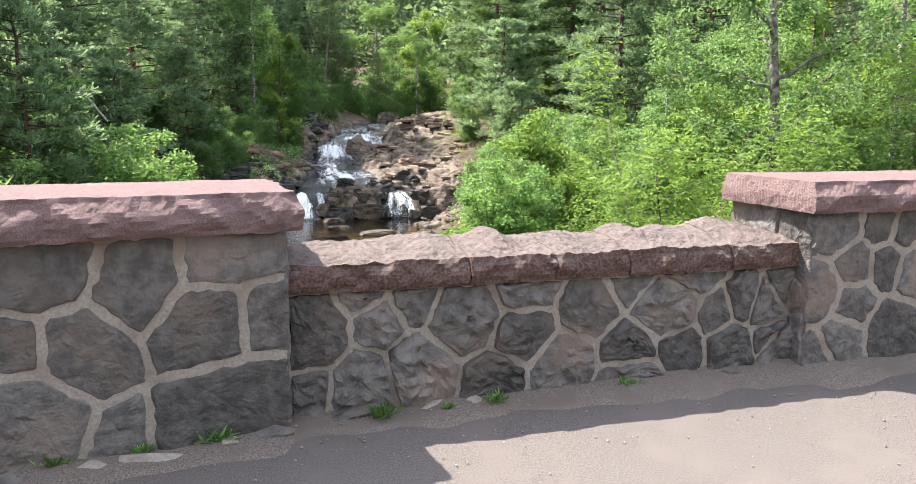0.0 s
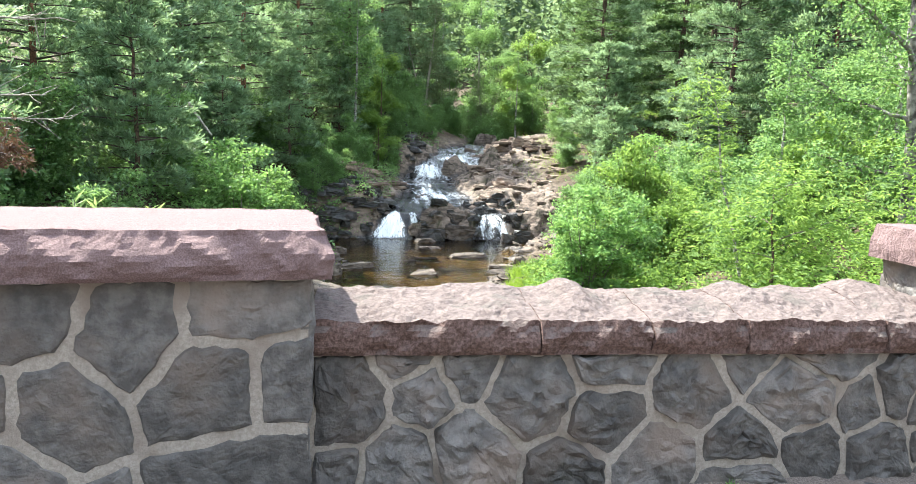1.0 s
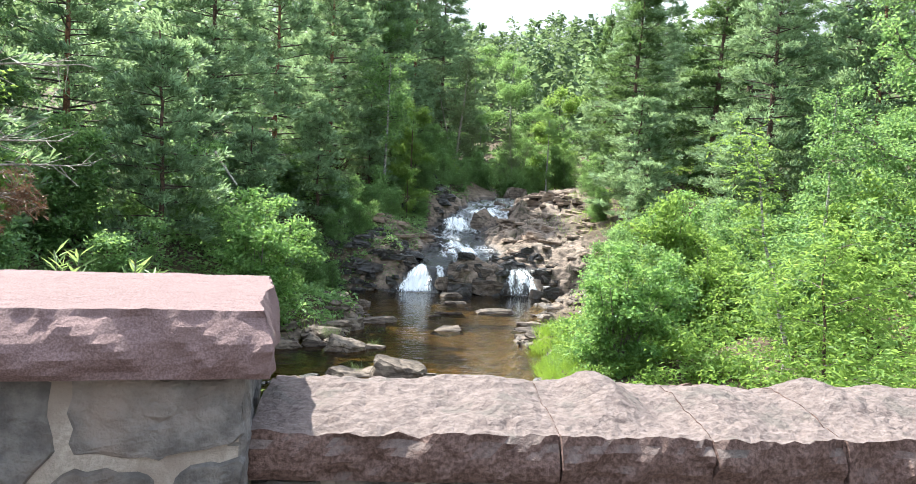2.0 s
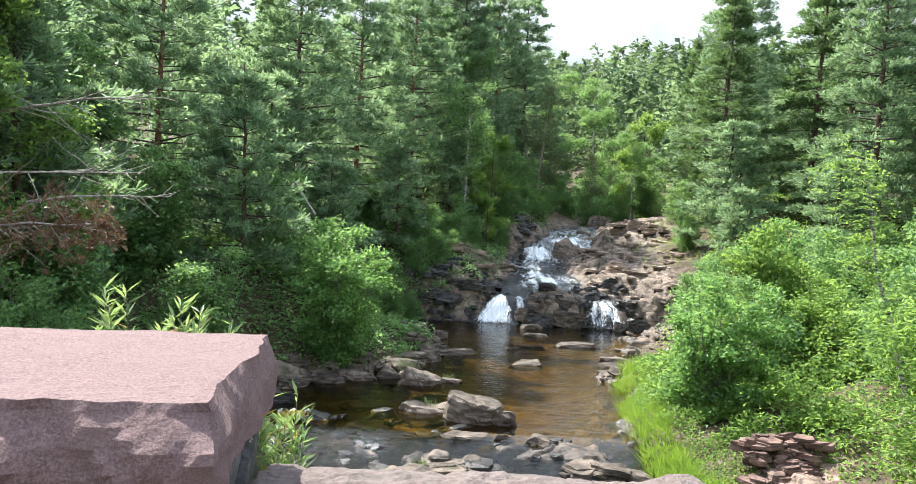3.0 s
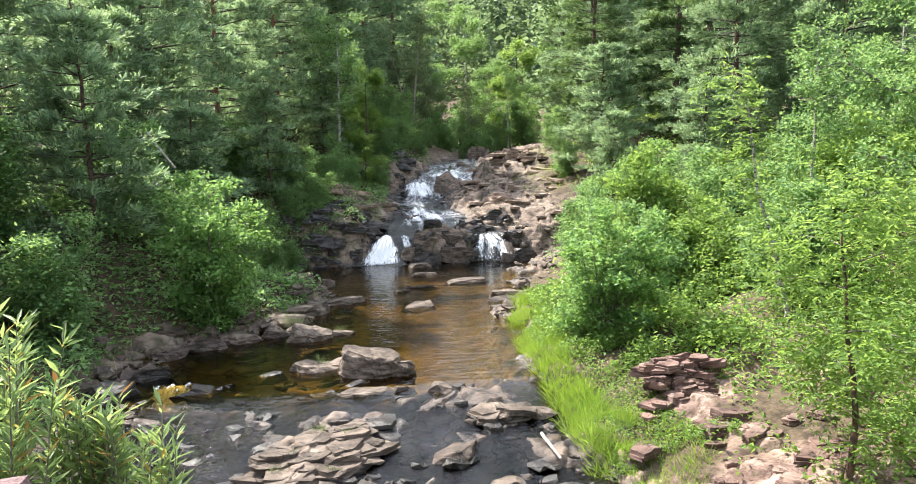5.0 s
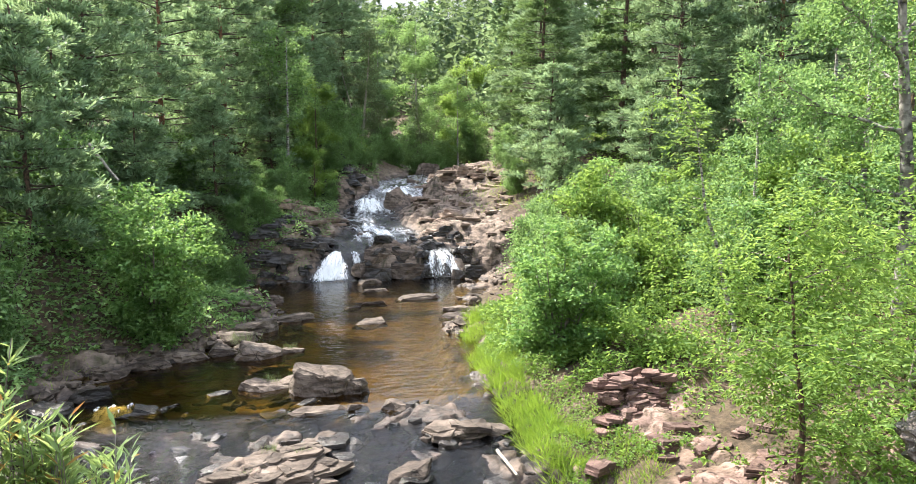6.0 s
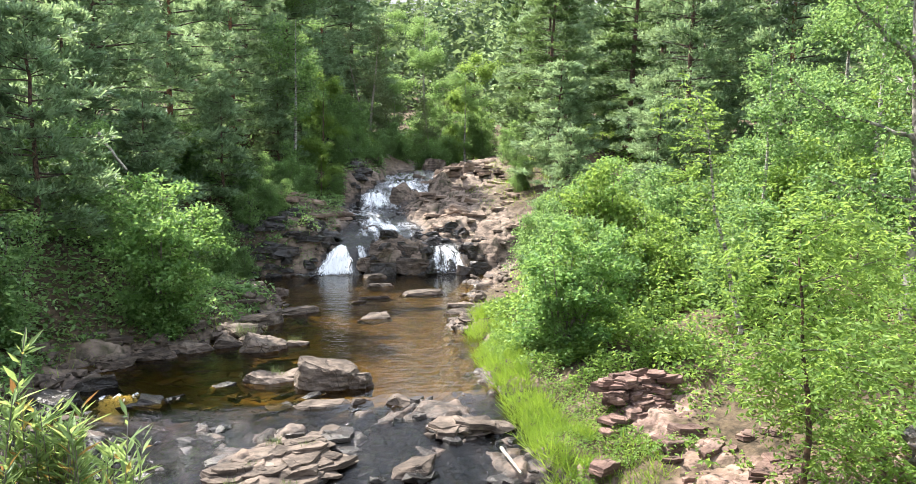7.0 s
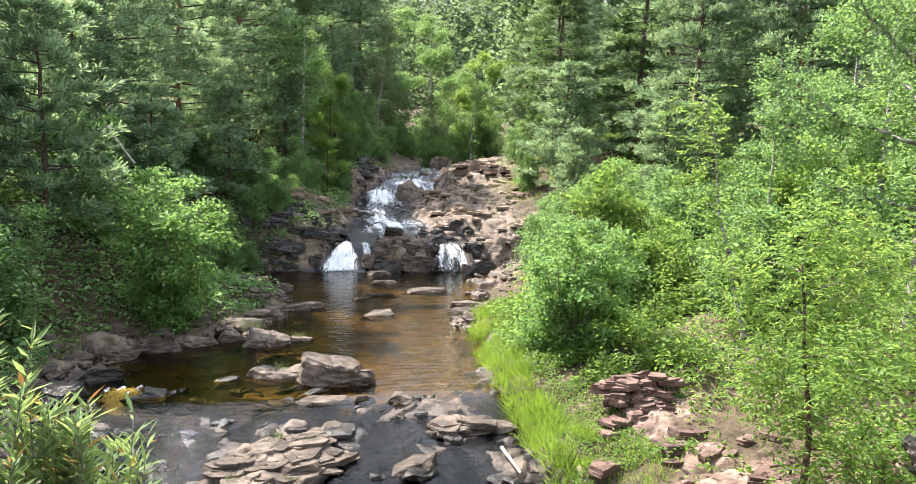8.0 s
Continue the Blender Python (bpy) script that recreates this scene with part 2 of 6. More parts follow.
def ground_material():
    """Forest floor, turning to bedrock along the creek and to wet rock and brown bed at the water."""
    k = Nodes("creek_ground")
    g, c = k.noise(7.0, 8.0, 0.65), k.noise(0.8, 4.0)
    soil = k.mix(k.ramp(g, 0.35, 0.65), (0.045, 0.034, 0.022), (0.12, 0.085, 0.055))
    soil = k.mix(k.math("MULTIPLY", k.ramp(g, 0.5, 0.7), k.ramp(c, 0.4, 0.65)), soil, (0.07, 0.09, 0.03))
    strata = k.noise(2.4, 8.0, 0.68, (1.0, 1.6, 2.6))
    rock = k.mix(k.ramp(strata, 0.36, 0.62), (0.075, 0.058, 0.047), (0.25, 0.19, 0.15))
    rock = k.mix(k.math("MULTIPLY", k.ramp(k.noise(0.9, 5.0), 0.5, 0.66), 0.7), rock, (0.32, 0.255, 0.205))
    wet = k.mix(k.ramp(strata, 0.38, 0.62), (0.018, 0.015, 0.014), (0.095, 0.07, 0.056))
    bed = k.mix(k.ramp(k.noise(2.6, 6.0), 0.36, 0.64), (0.06, 0.046, 0.02), (0.18, 0.135, 0.058))
    rock = k.mix(k.math("MULTIPLY", k.attr("red"), 0.75), rock, k.mix(k.ramp(strata, 0.36, 0.62), (0.17, 0.105, 0.085), (0.38, 0.26, 0.215)))
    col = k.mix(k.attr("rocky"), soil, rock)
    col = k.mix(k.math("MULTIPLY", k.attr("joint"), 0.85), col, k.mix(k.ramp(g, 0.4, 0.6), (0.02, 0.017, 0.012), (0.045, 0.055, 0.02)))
    col = k.mix(k.attr("wet"), col, wet)
    col = k.mix(k.attr("bed"), col, bed)
    rough = k.math("SUBTRACT", 0.92, k.math("MULTIPLY", k.attr("wet"), 0.56))
    h = k.math("ADD", k.math("ADD", strata, k.math("MULTIPLY", g, 0.5)), k.math("MULTIPLY", k.noise(30.0, 4.0), 0.12))
    return k.end(col, rough, k.bump(h, 1.0, 0.06), 0.3)


def water_material():
    """Clear amber creek water, with white water where it runs steep."""
    k = Nodes("creek_water")
    rip = k.math("ADD", k.noise(3.2, 3.0, 0.5, (0.55, 1.9, 1.0)), k.math("MULTIPLY", k.noise(11.0, 2.0, 0.5, (0.6, 1.6, 1.0)), 0.35))
    chop = k.noise(14.0, 4.0)
    h = k.math("ADD", rip, k.math("MULTIPLY", chop, k.math("MULTIPLY", k.attr("rapid"), 2.2)))
    nor = k.bump(h, 0.42, 0.05)
    clear = k.n.new("ShaderNodeBsdfTransparent")
    k.l.new(k.mix(k.attr("rapid"), (0.65, 0.525, 0.23), (0.20, 0.16, 0.12)), clear.inputs["Color"])
    gl = k.n.new("ShaderNodeBsdfGlossy")
    gl.inputs["Roughness"].default_value = 0.04
    k.l.new(nor, gl.inputs["Normal"])
    fr = k.n.new("ShaderNodeFresnel")
    fr.inputs["IOR"].default_value = 1.5
    k.l.new(nor, fr.inputs["Normal"])
    ms = k.n.new("ShaderNodeMixShader")
    k.l.new(fr.outputs["Fac"], ms.inputs["Fac"])
    k.l.new(clear.outputs["BSDF"], ms.inputs[1])
    k.l.new(gl.outputs["BSDF"], ms.inputs[2])
    streak = k.noise(5.0, 6.0, 0.7, (1.6, 0.7, 0.7))
    foam = k.math("MULTIPLY", k.attr("foam"), k.ramp(streak, 0.40, 0.60))
    k.end((0.82, 0.84, 0.86), 0.6, k.bump(chop, 0.6, 0.05))
    mf = k.n.new("ShaderNodeMixShader")
    k.l.new(foam, mf.inputs["Fac"])
    k.l.new(ms.outputs["Shader"], mf.inputs[1])
    k.l.new(k.bsdf.outputs["BSDF"], mf.inputs[2])
    k.l.new(mf.outputs["Shader"], k.out.inputs["Surface"])
    return k.mat


def fall_material():
    """Falling white water: streaks of foam with gaps."""
    k = Nodes("white_water")
    s = k.noise(11.0, 7.0, 0.72, (1.8, 1.0, 0.5))
    k.end((0.88, 0.90, 0.92), 0.6, k.bump(s, 0.35, 0.03))
    clear = k.n.new("ShaderNodeBsdfTransparent")
    ms = k.n.new("ShaderNodeMixShader")
    body = k.math("SUBTRACT", s, k.math("MULTIPLY", k.attr("thin"), 0.34))
    k.l.new(k.ramp(body, 0.18, 0.46), ms.inputs["Fac"])
    k.l.new(clear.outputs["BSDF"], ms.inputs[1])
    k.l.new(k.bsdf.outputs["BSDF"], ms.inputs[2])
    k.l.new(ms.outputs["Shader"], k.out.inputs["Surface"])
    return k.mat


# leaves of the distant woods: haze put into a greyed, low-contrast green
M["hazed_leaf"] = leaf_material("hazed_leaves", (0.075, 0.125, 0.066), (0.145, 0.215, 0.115), 0.5)
M["ground"], M["water"], M["fall"] = ground_material(), water_material(), fall_material()

# ---- mesh tools ----
rng = np.random.default_rng(7)


def np_mesh(name, verts, faces, material, smooth=False):
    """A mesh from an array of points and one of triangles or quads."""
    verts, faces = np.asarray(verts, dtype=np.float32), np.asarray(faces, dtype=np.int32)
    me = bpy.data.meshes.new(name)
    me.vertices.add(len(verts))
    me.vertices.foreach_set("co", verts.ravel())
    k = faces.shape[1]
    me.loops.add(faces.size)
    me.loops.foreach_set("vertex_index", faces.ravel())
    me.polygons.add(len(faces))
    me.polygons.foreach_set("loop_start", np.arange(0, faces.size, k, dtype=np.int32))
    me.polygons.foreach_set("loop_total", np.full(len(faces), k, dtype=np.int32))
    me.polygons.foreach_set("use_smooth", np.full(len(faces), smooth, dtype=bool))
    me.materials.append(material)
    me.update(calc_edges=True)
    return me


def part(name, mesh, material=None, parent=None, label="", smooth=False):
    """Links a bmesh or a mesh as one object, under a thing or a part."""
    if isinstance(mesh, bmesh.types.BMesh):
        me = bpy.data.meshes.new(name)
        mesh.to_mesh(me)
        mesh.free()
        if material:
            me.materials.append(material)
        if smooth:
            me.polygons.foreach_set("use_smooth", np.ones(len(me.polygons), dtype=bool))
        mesh = me
    ob = new(name, mesh)
    if parent:
        ob.parent = parent
    if label:
        ob["label"] = label
    return ob


def thing(name, at, label, category, group="", kind=""):
    """An Empty at a thing's base, to parent its parts."""
    ob = new(name)
    ob.empty_display_size = 0.2
    ob.location = at
    return tagged(ob, label, category, group, kind)


def hash2(i, j, s):
    v = np.sin(i * 127.1 + j * 311.7 + s * 74.7) * 43758.5453
    return v - np.floor(v)


def vnoise(x, y, s=0.0):
    """Smooth noise on the plane, 0 to 1."""
    x, y = np.asarray(x, dtype=float), np.asarray(y, dtype=float)
    i, j = np.floor(x), np.floor(y)
    u, v = x - i, y - j
    u, v = u * u * (3 - 2 * u), v * v * (3 - 2 * v)
    a, b = hash2(i, j, s), hash2(i + 1, j, s)
    c, d = hash2(i, j + 1, s), hash2(i + 1, j + 1, s)
    return (a * (1 - u) + b * u) * (1 - v) + (c * (1 - u) + d * u) * v


def fbm(x, y, s=0.0, octaves=4):
    total, amp, norm = 0.0, 1.0, 0.0
    for o in range(octaves):
        total = total + amp * vnoise(x * 2 ** o + 3.7 * o, y * 2 ** o - 1.9 * o, s + o)
        norm, amp = norm + amp, amp * 0.5
    return total / norm


def plates(x, y, sx, sy, s):
    """Broken plates of rock: each point's plate (a random height, and a tilt from the plate's middle), and how far it is from the nearest crack."""
    x, y = np.asarray(x, dtype=float) / sx, np.asarray(y, dtype=float) / sy
    i, j = np.floor(x), np.floor(y)
    near, second = np.full(x.shape, 9.0), np.full(x.shape, 9.0)
    lift = np.zeros(x.shape)
    for di in (-1, 0, 1):
        for dj in (-1, 0, 1):
            ci, cj = i + di, j + dj
            dx, dy = x - ci - hash2(ci, cj, s), y - cj - hash2(ci, cj, s + 5)
            d = np.maximum(np.abs(dx), np.abs(dy)) * 0.6 + np.hypot(dx, dy) * 0.4
            own = hash2(ci, cj, s + 9) - 0.5 + (hash2(ci, cj, s + 11) - 0.5) * dx * 0.8 + (hash2(ci, cj, s + 13) - 0.5) * dy * 0.8
            closer = d < near
            second = np.where(closer, near, np.minimum(second, d))
            lift = np.where(closer, own, lift)
            near = np.where(closer, d, near)
    return lift, second - near


def smooth(a, b, x):
    t = np.clip((np.asarray(x, dtype=float) - a) / (b - a), 0, 1)
    return t * t * (3 - 2 * t)


def unit(v):
    return v / np.maximum(np.linalg.norm(v, axis=-1, keepdims=True), 1e-9)


def leaves(p, d, n, length, width, fold=0.25):
    """Pointed leaves, two triangles each, from base points, directions and normals."""
    p, d, n = np.asarray(p), unit(np.asarray(d)), np.asarray(n)
    s = unit(np.cross(d, n))
    n = np.cross(s, d)
    length, width = np.broadcast_to(length, len(p))[:, None], np.broadcast_to(width, len(p))[:, None]
    mid = p + d * length * 0.45 + n * width * fold
    v = np.stack([p, mid + s * width * 0.5, p + d * length, mid - s * width * 0.5], axis=1).reshape(-1, 3)
    b = np.arange(len(p))[:, None] * 4
    f = np.stack([b + [0, 1, 2], b + [0, 2, 3]], axis=1).reshape(-1, 3)
    return v, f


def needles(p, d, count, length, width, spread=0.75):
    """Tufts of needles: thin triangles that fan round each direction."""
    n = len(p)
    dirs = unit(d[:, None] + rng.normal(0, spread, (n, count, 3)) * 0.6)
    side = unit(np.cross(dirs, rng.normal(0, 1, (n, count, 3))))
    tip = p[:, None] + dirs * (length * rng.uniform(0.65, 1.15, (n, count, 1)))
    v = np.concatenate([p[:, None], tip + side * width * 0.5, tip - side * width * 0.5], axis=1)
    b = (np.arange(n) * (1 + 2 * count))[:, None]
    k = np.arange(count)
    f = np.stack([np.broadcast_to(b, (n, count)), b + 1 + k, b + 1 + count + k], axis=-1)
    return v.reshape(-1, 3), f.reshape(-1, 3)


def tube(points, radii, sides=6):
    """A tapered tube along a line of points."""
    points = np.asarray(points, dtype=float)
    t = unit(np.gradient(points, axis=0))
    ref = np.where(np.abs(t[:, 2:3]) > 0.9, [[1.0, 0, 0]], [[0, 0, 1.0]])
    a = unit(np.cross(t, ref))
    b = np.cross(t, a)
    ang = np.arange(sides) * 2 * np.pi / sides
    ring = a[:, None] * np.cos(ang)[None, :, None] + b[:, None] * np.sin(ang)[None, :, None]
    v = (points[:, None] + ring * np.asarray(radii)[:, None, None]).reshape(-1, 3)
    m = len(points)
    i, j = np.meshgrid(np.arange(m - 1), np.arange(sides), indexing="ij")
    k = (j + 1) % sides
    f = np.stack([i * sides + j, i * sides + k, (i + 1) * sides + k, (i + 1) * sides + j], axis=-1).reshape(-1, 4)
    return v, f


def joined(pieces):
    """Several (points, faces) in one."""
    vs, fs, base = [], [], 0
    for v, f in pieces:
        vs.append(v), fs.append(f + base)
        base += len(v)
    return np.concatenate(vs), np.concatenate(fs)


def bent(a, d, length, sag, steps=6, wander=0.04):
    """A limb's line: from a along d, bending up or down by sag."""
    t = np.linspace(0, 1, steps)[:, None]
    p = np.asarray(a) + np.asarray(d) * length * t
    p[:, 2] += (sag * length * t[:, 0] ** 2)
    w = np.cumsum(rng.normal(0, wander * length / steps, (steps, 3)), axis=0)
    return p + w - w[0]

# ---- the creek valley ----
WATER_Y = [-40, -9, 0, 5, 9, 11.2, 12.6, 28.3, 29.1, 30.2, 31.0, 33.0, 36.4, 37.4, 38.5, 42.0, 60, 120, 400]
WATER_Z = [-5.4, -4.4, -3.9, -3.6, -3.25, -2.98, -2.77, -2.77, -1.78, -1.5, -1.31, -0.9, -0.48, 0.24, 0.75, 1.45, 2.3, 5.5, 18]
SHORE_Y = [-40, 5, 7.5, 9, 11, 14, 16, 17.2, 19.4, 21.3, 23.5, 27.6, 28.5, 29.5, 31, 33, 36, 37.5, 40, 43, 50, 60, 90, 400]
LEFT_X = [-0.6, -0.6, -2.6, -4, -3.9, -4.2, -4.0, -1.9, -0.9, -0.1, -1.5, -2.2, 0.9, 1.2, 1.9, 2.4, 2.5, 3.0, 5.0, 7.3, 8.5, 9, 6, 0]
RIGHT_X = [4, 4, 3.9, 4.0, 3.95, 4.1, 4.3, 4.5, 5.1, 5.6, 6.3, 7.6, 7.9, 7.6, 5.8, 5.3, 5.6, 7.2, 8.0, 9.8, 12, 12.5, 10, 4]
RISE_LEFT = ([-1, 0, 1, 2.5, 5, 10, 30, 60, 140, 400], [0, 0, 0.35, 0.9, 2.3, 3.3, 5.0, 8, 16, 30])
RISE_RIGHT = ([-1, 0, 0.5, 2, 4, 8, 20, 60, 140, 400], [0, 0, 0.25, 0.6, 0.95, 2.2, 3.2, 7, 16, 30])
# rock masses that stand above the bed: x, y, radius x, radius y, height
MASSES = [(8.6, 34.6, 2.3, 3.2, 0.25), (9.4, 38.6, 2.0, 2.6, 0.3), (0.0, 31.6, 1.7, 1.9, 0.5), (3.9, 29.2, 1.2, 0.9, 0.35),
          (6.2, 30.3, 1.2, 1.0, 0.3), (5.9, 37.6, 0.5, 0.9, 0.35), (3.6, 39.0, 1.5, 1.5, 0.5), (0.6, 11.35, 0.75, 0.45, 0.12), (-0.3, 10.6, 0.9, 0.8, 0.14), (-0.3, 9.5, 1.1, 0.7, 0.12), (-2.3, 10.8, 1.2, 2.2, -0.14), 
          (3.7, 28.9, 1.0, 0.6, 0.5), (5.0, 28.6, 0.6, 0.5, 0.4), (-0.3, 29.4, 1.0, 0.8, 0.5), (0.6, 29.2, 0.5, 0.5, 0.5), (7.2, 28.6, 0.6, 0.7, 0.4), (2.9, 32.6, 0.4, 0.5, 0.2),
          (5.4, 37.2, 0.6, 0.7, 0.8), (2.6, 37.4, 0.5, 0.7, 0.6), (7.6, 37.4, 0.5, 0.8, 0.6)]


# the run of the water above the pool
CHANNEL_Y = [27, 28.3, 30, 31, 33, 36, 38, 41, 44]
CHANNEL_X = [1.8, 1.9, 2.6, 3.4, 3.7, 3.9, 5.2, 7.0, 8.6]


def water_level(y):
    return np.interp(y, WATER_Y, WATER_Z)


def ground_height(x, y, parts=False):
    """The height of the ground, and on request how rocky, wet and under water it is."""
    x, y = np.asarray(x, dtype=float), np.asarray(y, dtype=float)
    w = water_level(y)
    wob = (fbm(x * 0.5, y * 0.5, 3, 3) - 0.5) * 1.5
    dl, dr = np.interp(y, SHORE_Y, LEFT_X) - x, x - np.interp(y, SHORE_Y, RIGHT_X)
    d = np.maximum(dl, dr) + wob * 0.6
    rise = np.where(dl > dr, np.interp(d, *RISE_LEFT), np.interp(d, *RISE_RIGHT))
    pool = smooth(12.0, 13.5, y) * (1 - smooth(27.2, 28.4, y))
    near = 1 - smooth(12.0, 13.5, y)
    deep = 0.16 + 0.36 * pool - 0.09 * near
    inside = np.clip(-d, 0, None)
    h = w + rise - deep * smooth(0.0, 1.2, inside)
    for mx, my, rx, ry, mh in MASSES:
        h = h + mh * np.exp(-(((x - mx) / rx) ** 2 + ((y - my) / ry) ** 2) ** 1.5)
    far = smooth(25.0, 28.0, y)
    slope = far * np.where(dr > dl, 2.6, 0.6 - 1.5 * smooth(30.5, 33.0, y))
    rocky = (1 - smooth(0.25 + 0.5 * far, 1.1 + 1.5 * far, d - slope + (fbm(x * 0.9, y * 0.9, 9, 3) - 0.5) * 1.8)) * (1 - smooth(46, 56, y))
    red = smooth(4.2, 4.9, x) * (1 - smooth(8.2, 9.4, x)) * (1 - smooth(10.4, 12.0, y)) * smooth(6.0, 7.0, y)
    rocky = np.maximum(rocky, red * smooth(0.34, 0.5, fbm(x * 0.8, y * 0.8, 14, 3)))
    rough = fbm(x * 0.7, y * 0.9, 5, 4) - 0.5
    core = np.exp(-((x - np.interp(y, CHANNEL_Y, CHANNEL_X)) / 1.25) ** 4) * smooth(28.6, 29.6, y) * (1 - smooth(44, 48, y))
    h = h - 0.30 * core
    calm = (1 - 0.75 * pool * smooth(0.3, 1.2, inside)) * (1 - 0.8 * core)
    h = h + rocky * calm * rough * (0.8 - 0.45 * far - 0.5 * near) + (1 - rocky) * rough * 0.5
    # ledges of layered rock
    step = 0.12
    tilt = 0.10 * x - 0.05 * y + 0.5 * fbm(x * 0.35, y * 0.35, 12, 2)
    q = (h + tilt) / step
    fr = q - np.floor(q)
    ledge = step * (np.floor(q) + fr ** 5) - tilt
    h = h + (ledge - h) * rocky * 0.85 * calm
    # plates of broken bedrock, large and small, with cracks between them
    bend_x, bend_y = x + 0.16 * (fbm(x * 1.3, y * 1.3, 15, 2) - 0.5) + 0.3 * y, y + 0.16 * (fbm(x * 1.3, y * 1.3, 16, 2) - 0.5) - 0.12 * x
    big, crack_a = plates(bend_x, bend_y, 1.15, 0.75, 17)
    small, crack_b = plates(bend_x, bend_y, 0.46, 0.30, 18)
    broken = rocky * (1 - 0.85 * pool * smooth(0.3, 1.2, inside)) * (1 - 0.6 * core)
    h = h + broken * ((0.26 - 0.13 * near) * big + 0.13 * small - 0.09 * (1 - smooth(0.0, 0.09, crack_a)) - 0.045 * (1 - smooth(0.0, 0.12, crack_b)))
    h = h + broken * ((fbm(x * 5, y * 7, 22, 3) - 0.5) * 0.06 + (fbm(x * 14, y * 14, 23, 2) - 0.5) * 0.025)
    h = h + 18 * smooth(66, 170, y)
    # the road's bank
    bank = (1 - smooth(1.2, 5.5, y)) * smooth(-11, -10, y + 0 * x) * smooth(0.3, 1.8, d)
    h = h + (-0.12 - h) * bank
    under = (1 - smooth(1.0, 1.6, y)) * smooth(-10, -9.4, y)
    h = np.where(under > 0.5, np.minimum(h, -0.12), h)
    if not parts:
        return h
    above = h - w
    wet = (1 - smooth(0.06, 0.20, above + (fbm(x * 2, y * 2, 31, 2) - 0.5) * 0.2)) * (1 - smooth(0.0, 0.8, d))
    edge = y + 2.2 * (fbm(x * 0.7, y * 0.7, 33, 3) - 0.5) - 3.0 * (1 - smooth(-2.4, -1.2, x))
    bed = smooth(11.9, 13.3, edge) * (1 - smooth(27.2, 28.4, y)) * smooth(0.03, 0.14, -above)
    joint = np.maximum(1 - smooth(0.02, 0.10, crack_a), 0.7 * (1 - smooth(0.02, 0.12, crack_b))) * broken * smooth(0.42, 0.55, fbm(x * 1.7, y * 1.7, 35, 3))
    return h, rocky, wet, bed, red, joint


def build_ground():
    xs = np.concatenate([np.linspace(-400, -60, 24)[:-1], np.linspace(-60, -14, 47)[:-1], np.linspace(-14, -5, 37)[:-1], np.linspace(-5, 5.5, 240)[:-1], np.linspace(5.5, 12, 110)[:-1],
                         np.linspace(12, 24, 37)[:-1], np.linspace(24, 70, 47)[:-1], np.linspace(70, 400, 24)])
    ys = np.concatenate([np.linspace(-400, -40, 20)[:-1], np.linspace(-40, 4, 60)[:-1], np.linspace(4, 6.6, 14)[:-1], np.linspace(6.6, 14, 190)[:-1], np.linspace(14, 31, 230)[:-1], np.linspace(31, 46, 170)[:-1], np.linspace(46, 70, 49)[:-1],
                         np.linspace(70, 200, 60)[:-1], np.linspace(200, 400, 20)])
    gx, gy = np.meshgrid(xs, ys)
    h, rocky, wet, bed, red, joint = ground_height(gx, gy, True)
    v = np.stack([gx, gy, h], axis=-1).reshape(-1, 3)
    n, m = gx.shape
    i, j = np.meshgrid(np.arange(n - 1), np.arange(m - 1), indexing="ij")
    a = i * m + j
    f = np.stack([a, a + 1, a + m + 1, a + m], axis=-1).reshape(-1, 4)
    me = np_mesh("ground", v, f, M["ground"], True)
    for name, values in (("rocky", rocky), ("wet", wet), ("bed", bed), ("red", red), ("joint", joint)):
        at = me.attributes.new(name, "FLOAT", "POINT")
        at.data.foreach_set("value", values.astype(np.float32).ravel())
    tagged(part("ground", me), "wooded valley floor with layered bedrock along the creek", "ground", kind="structure")


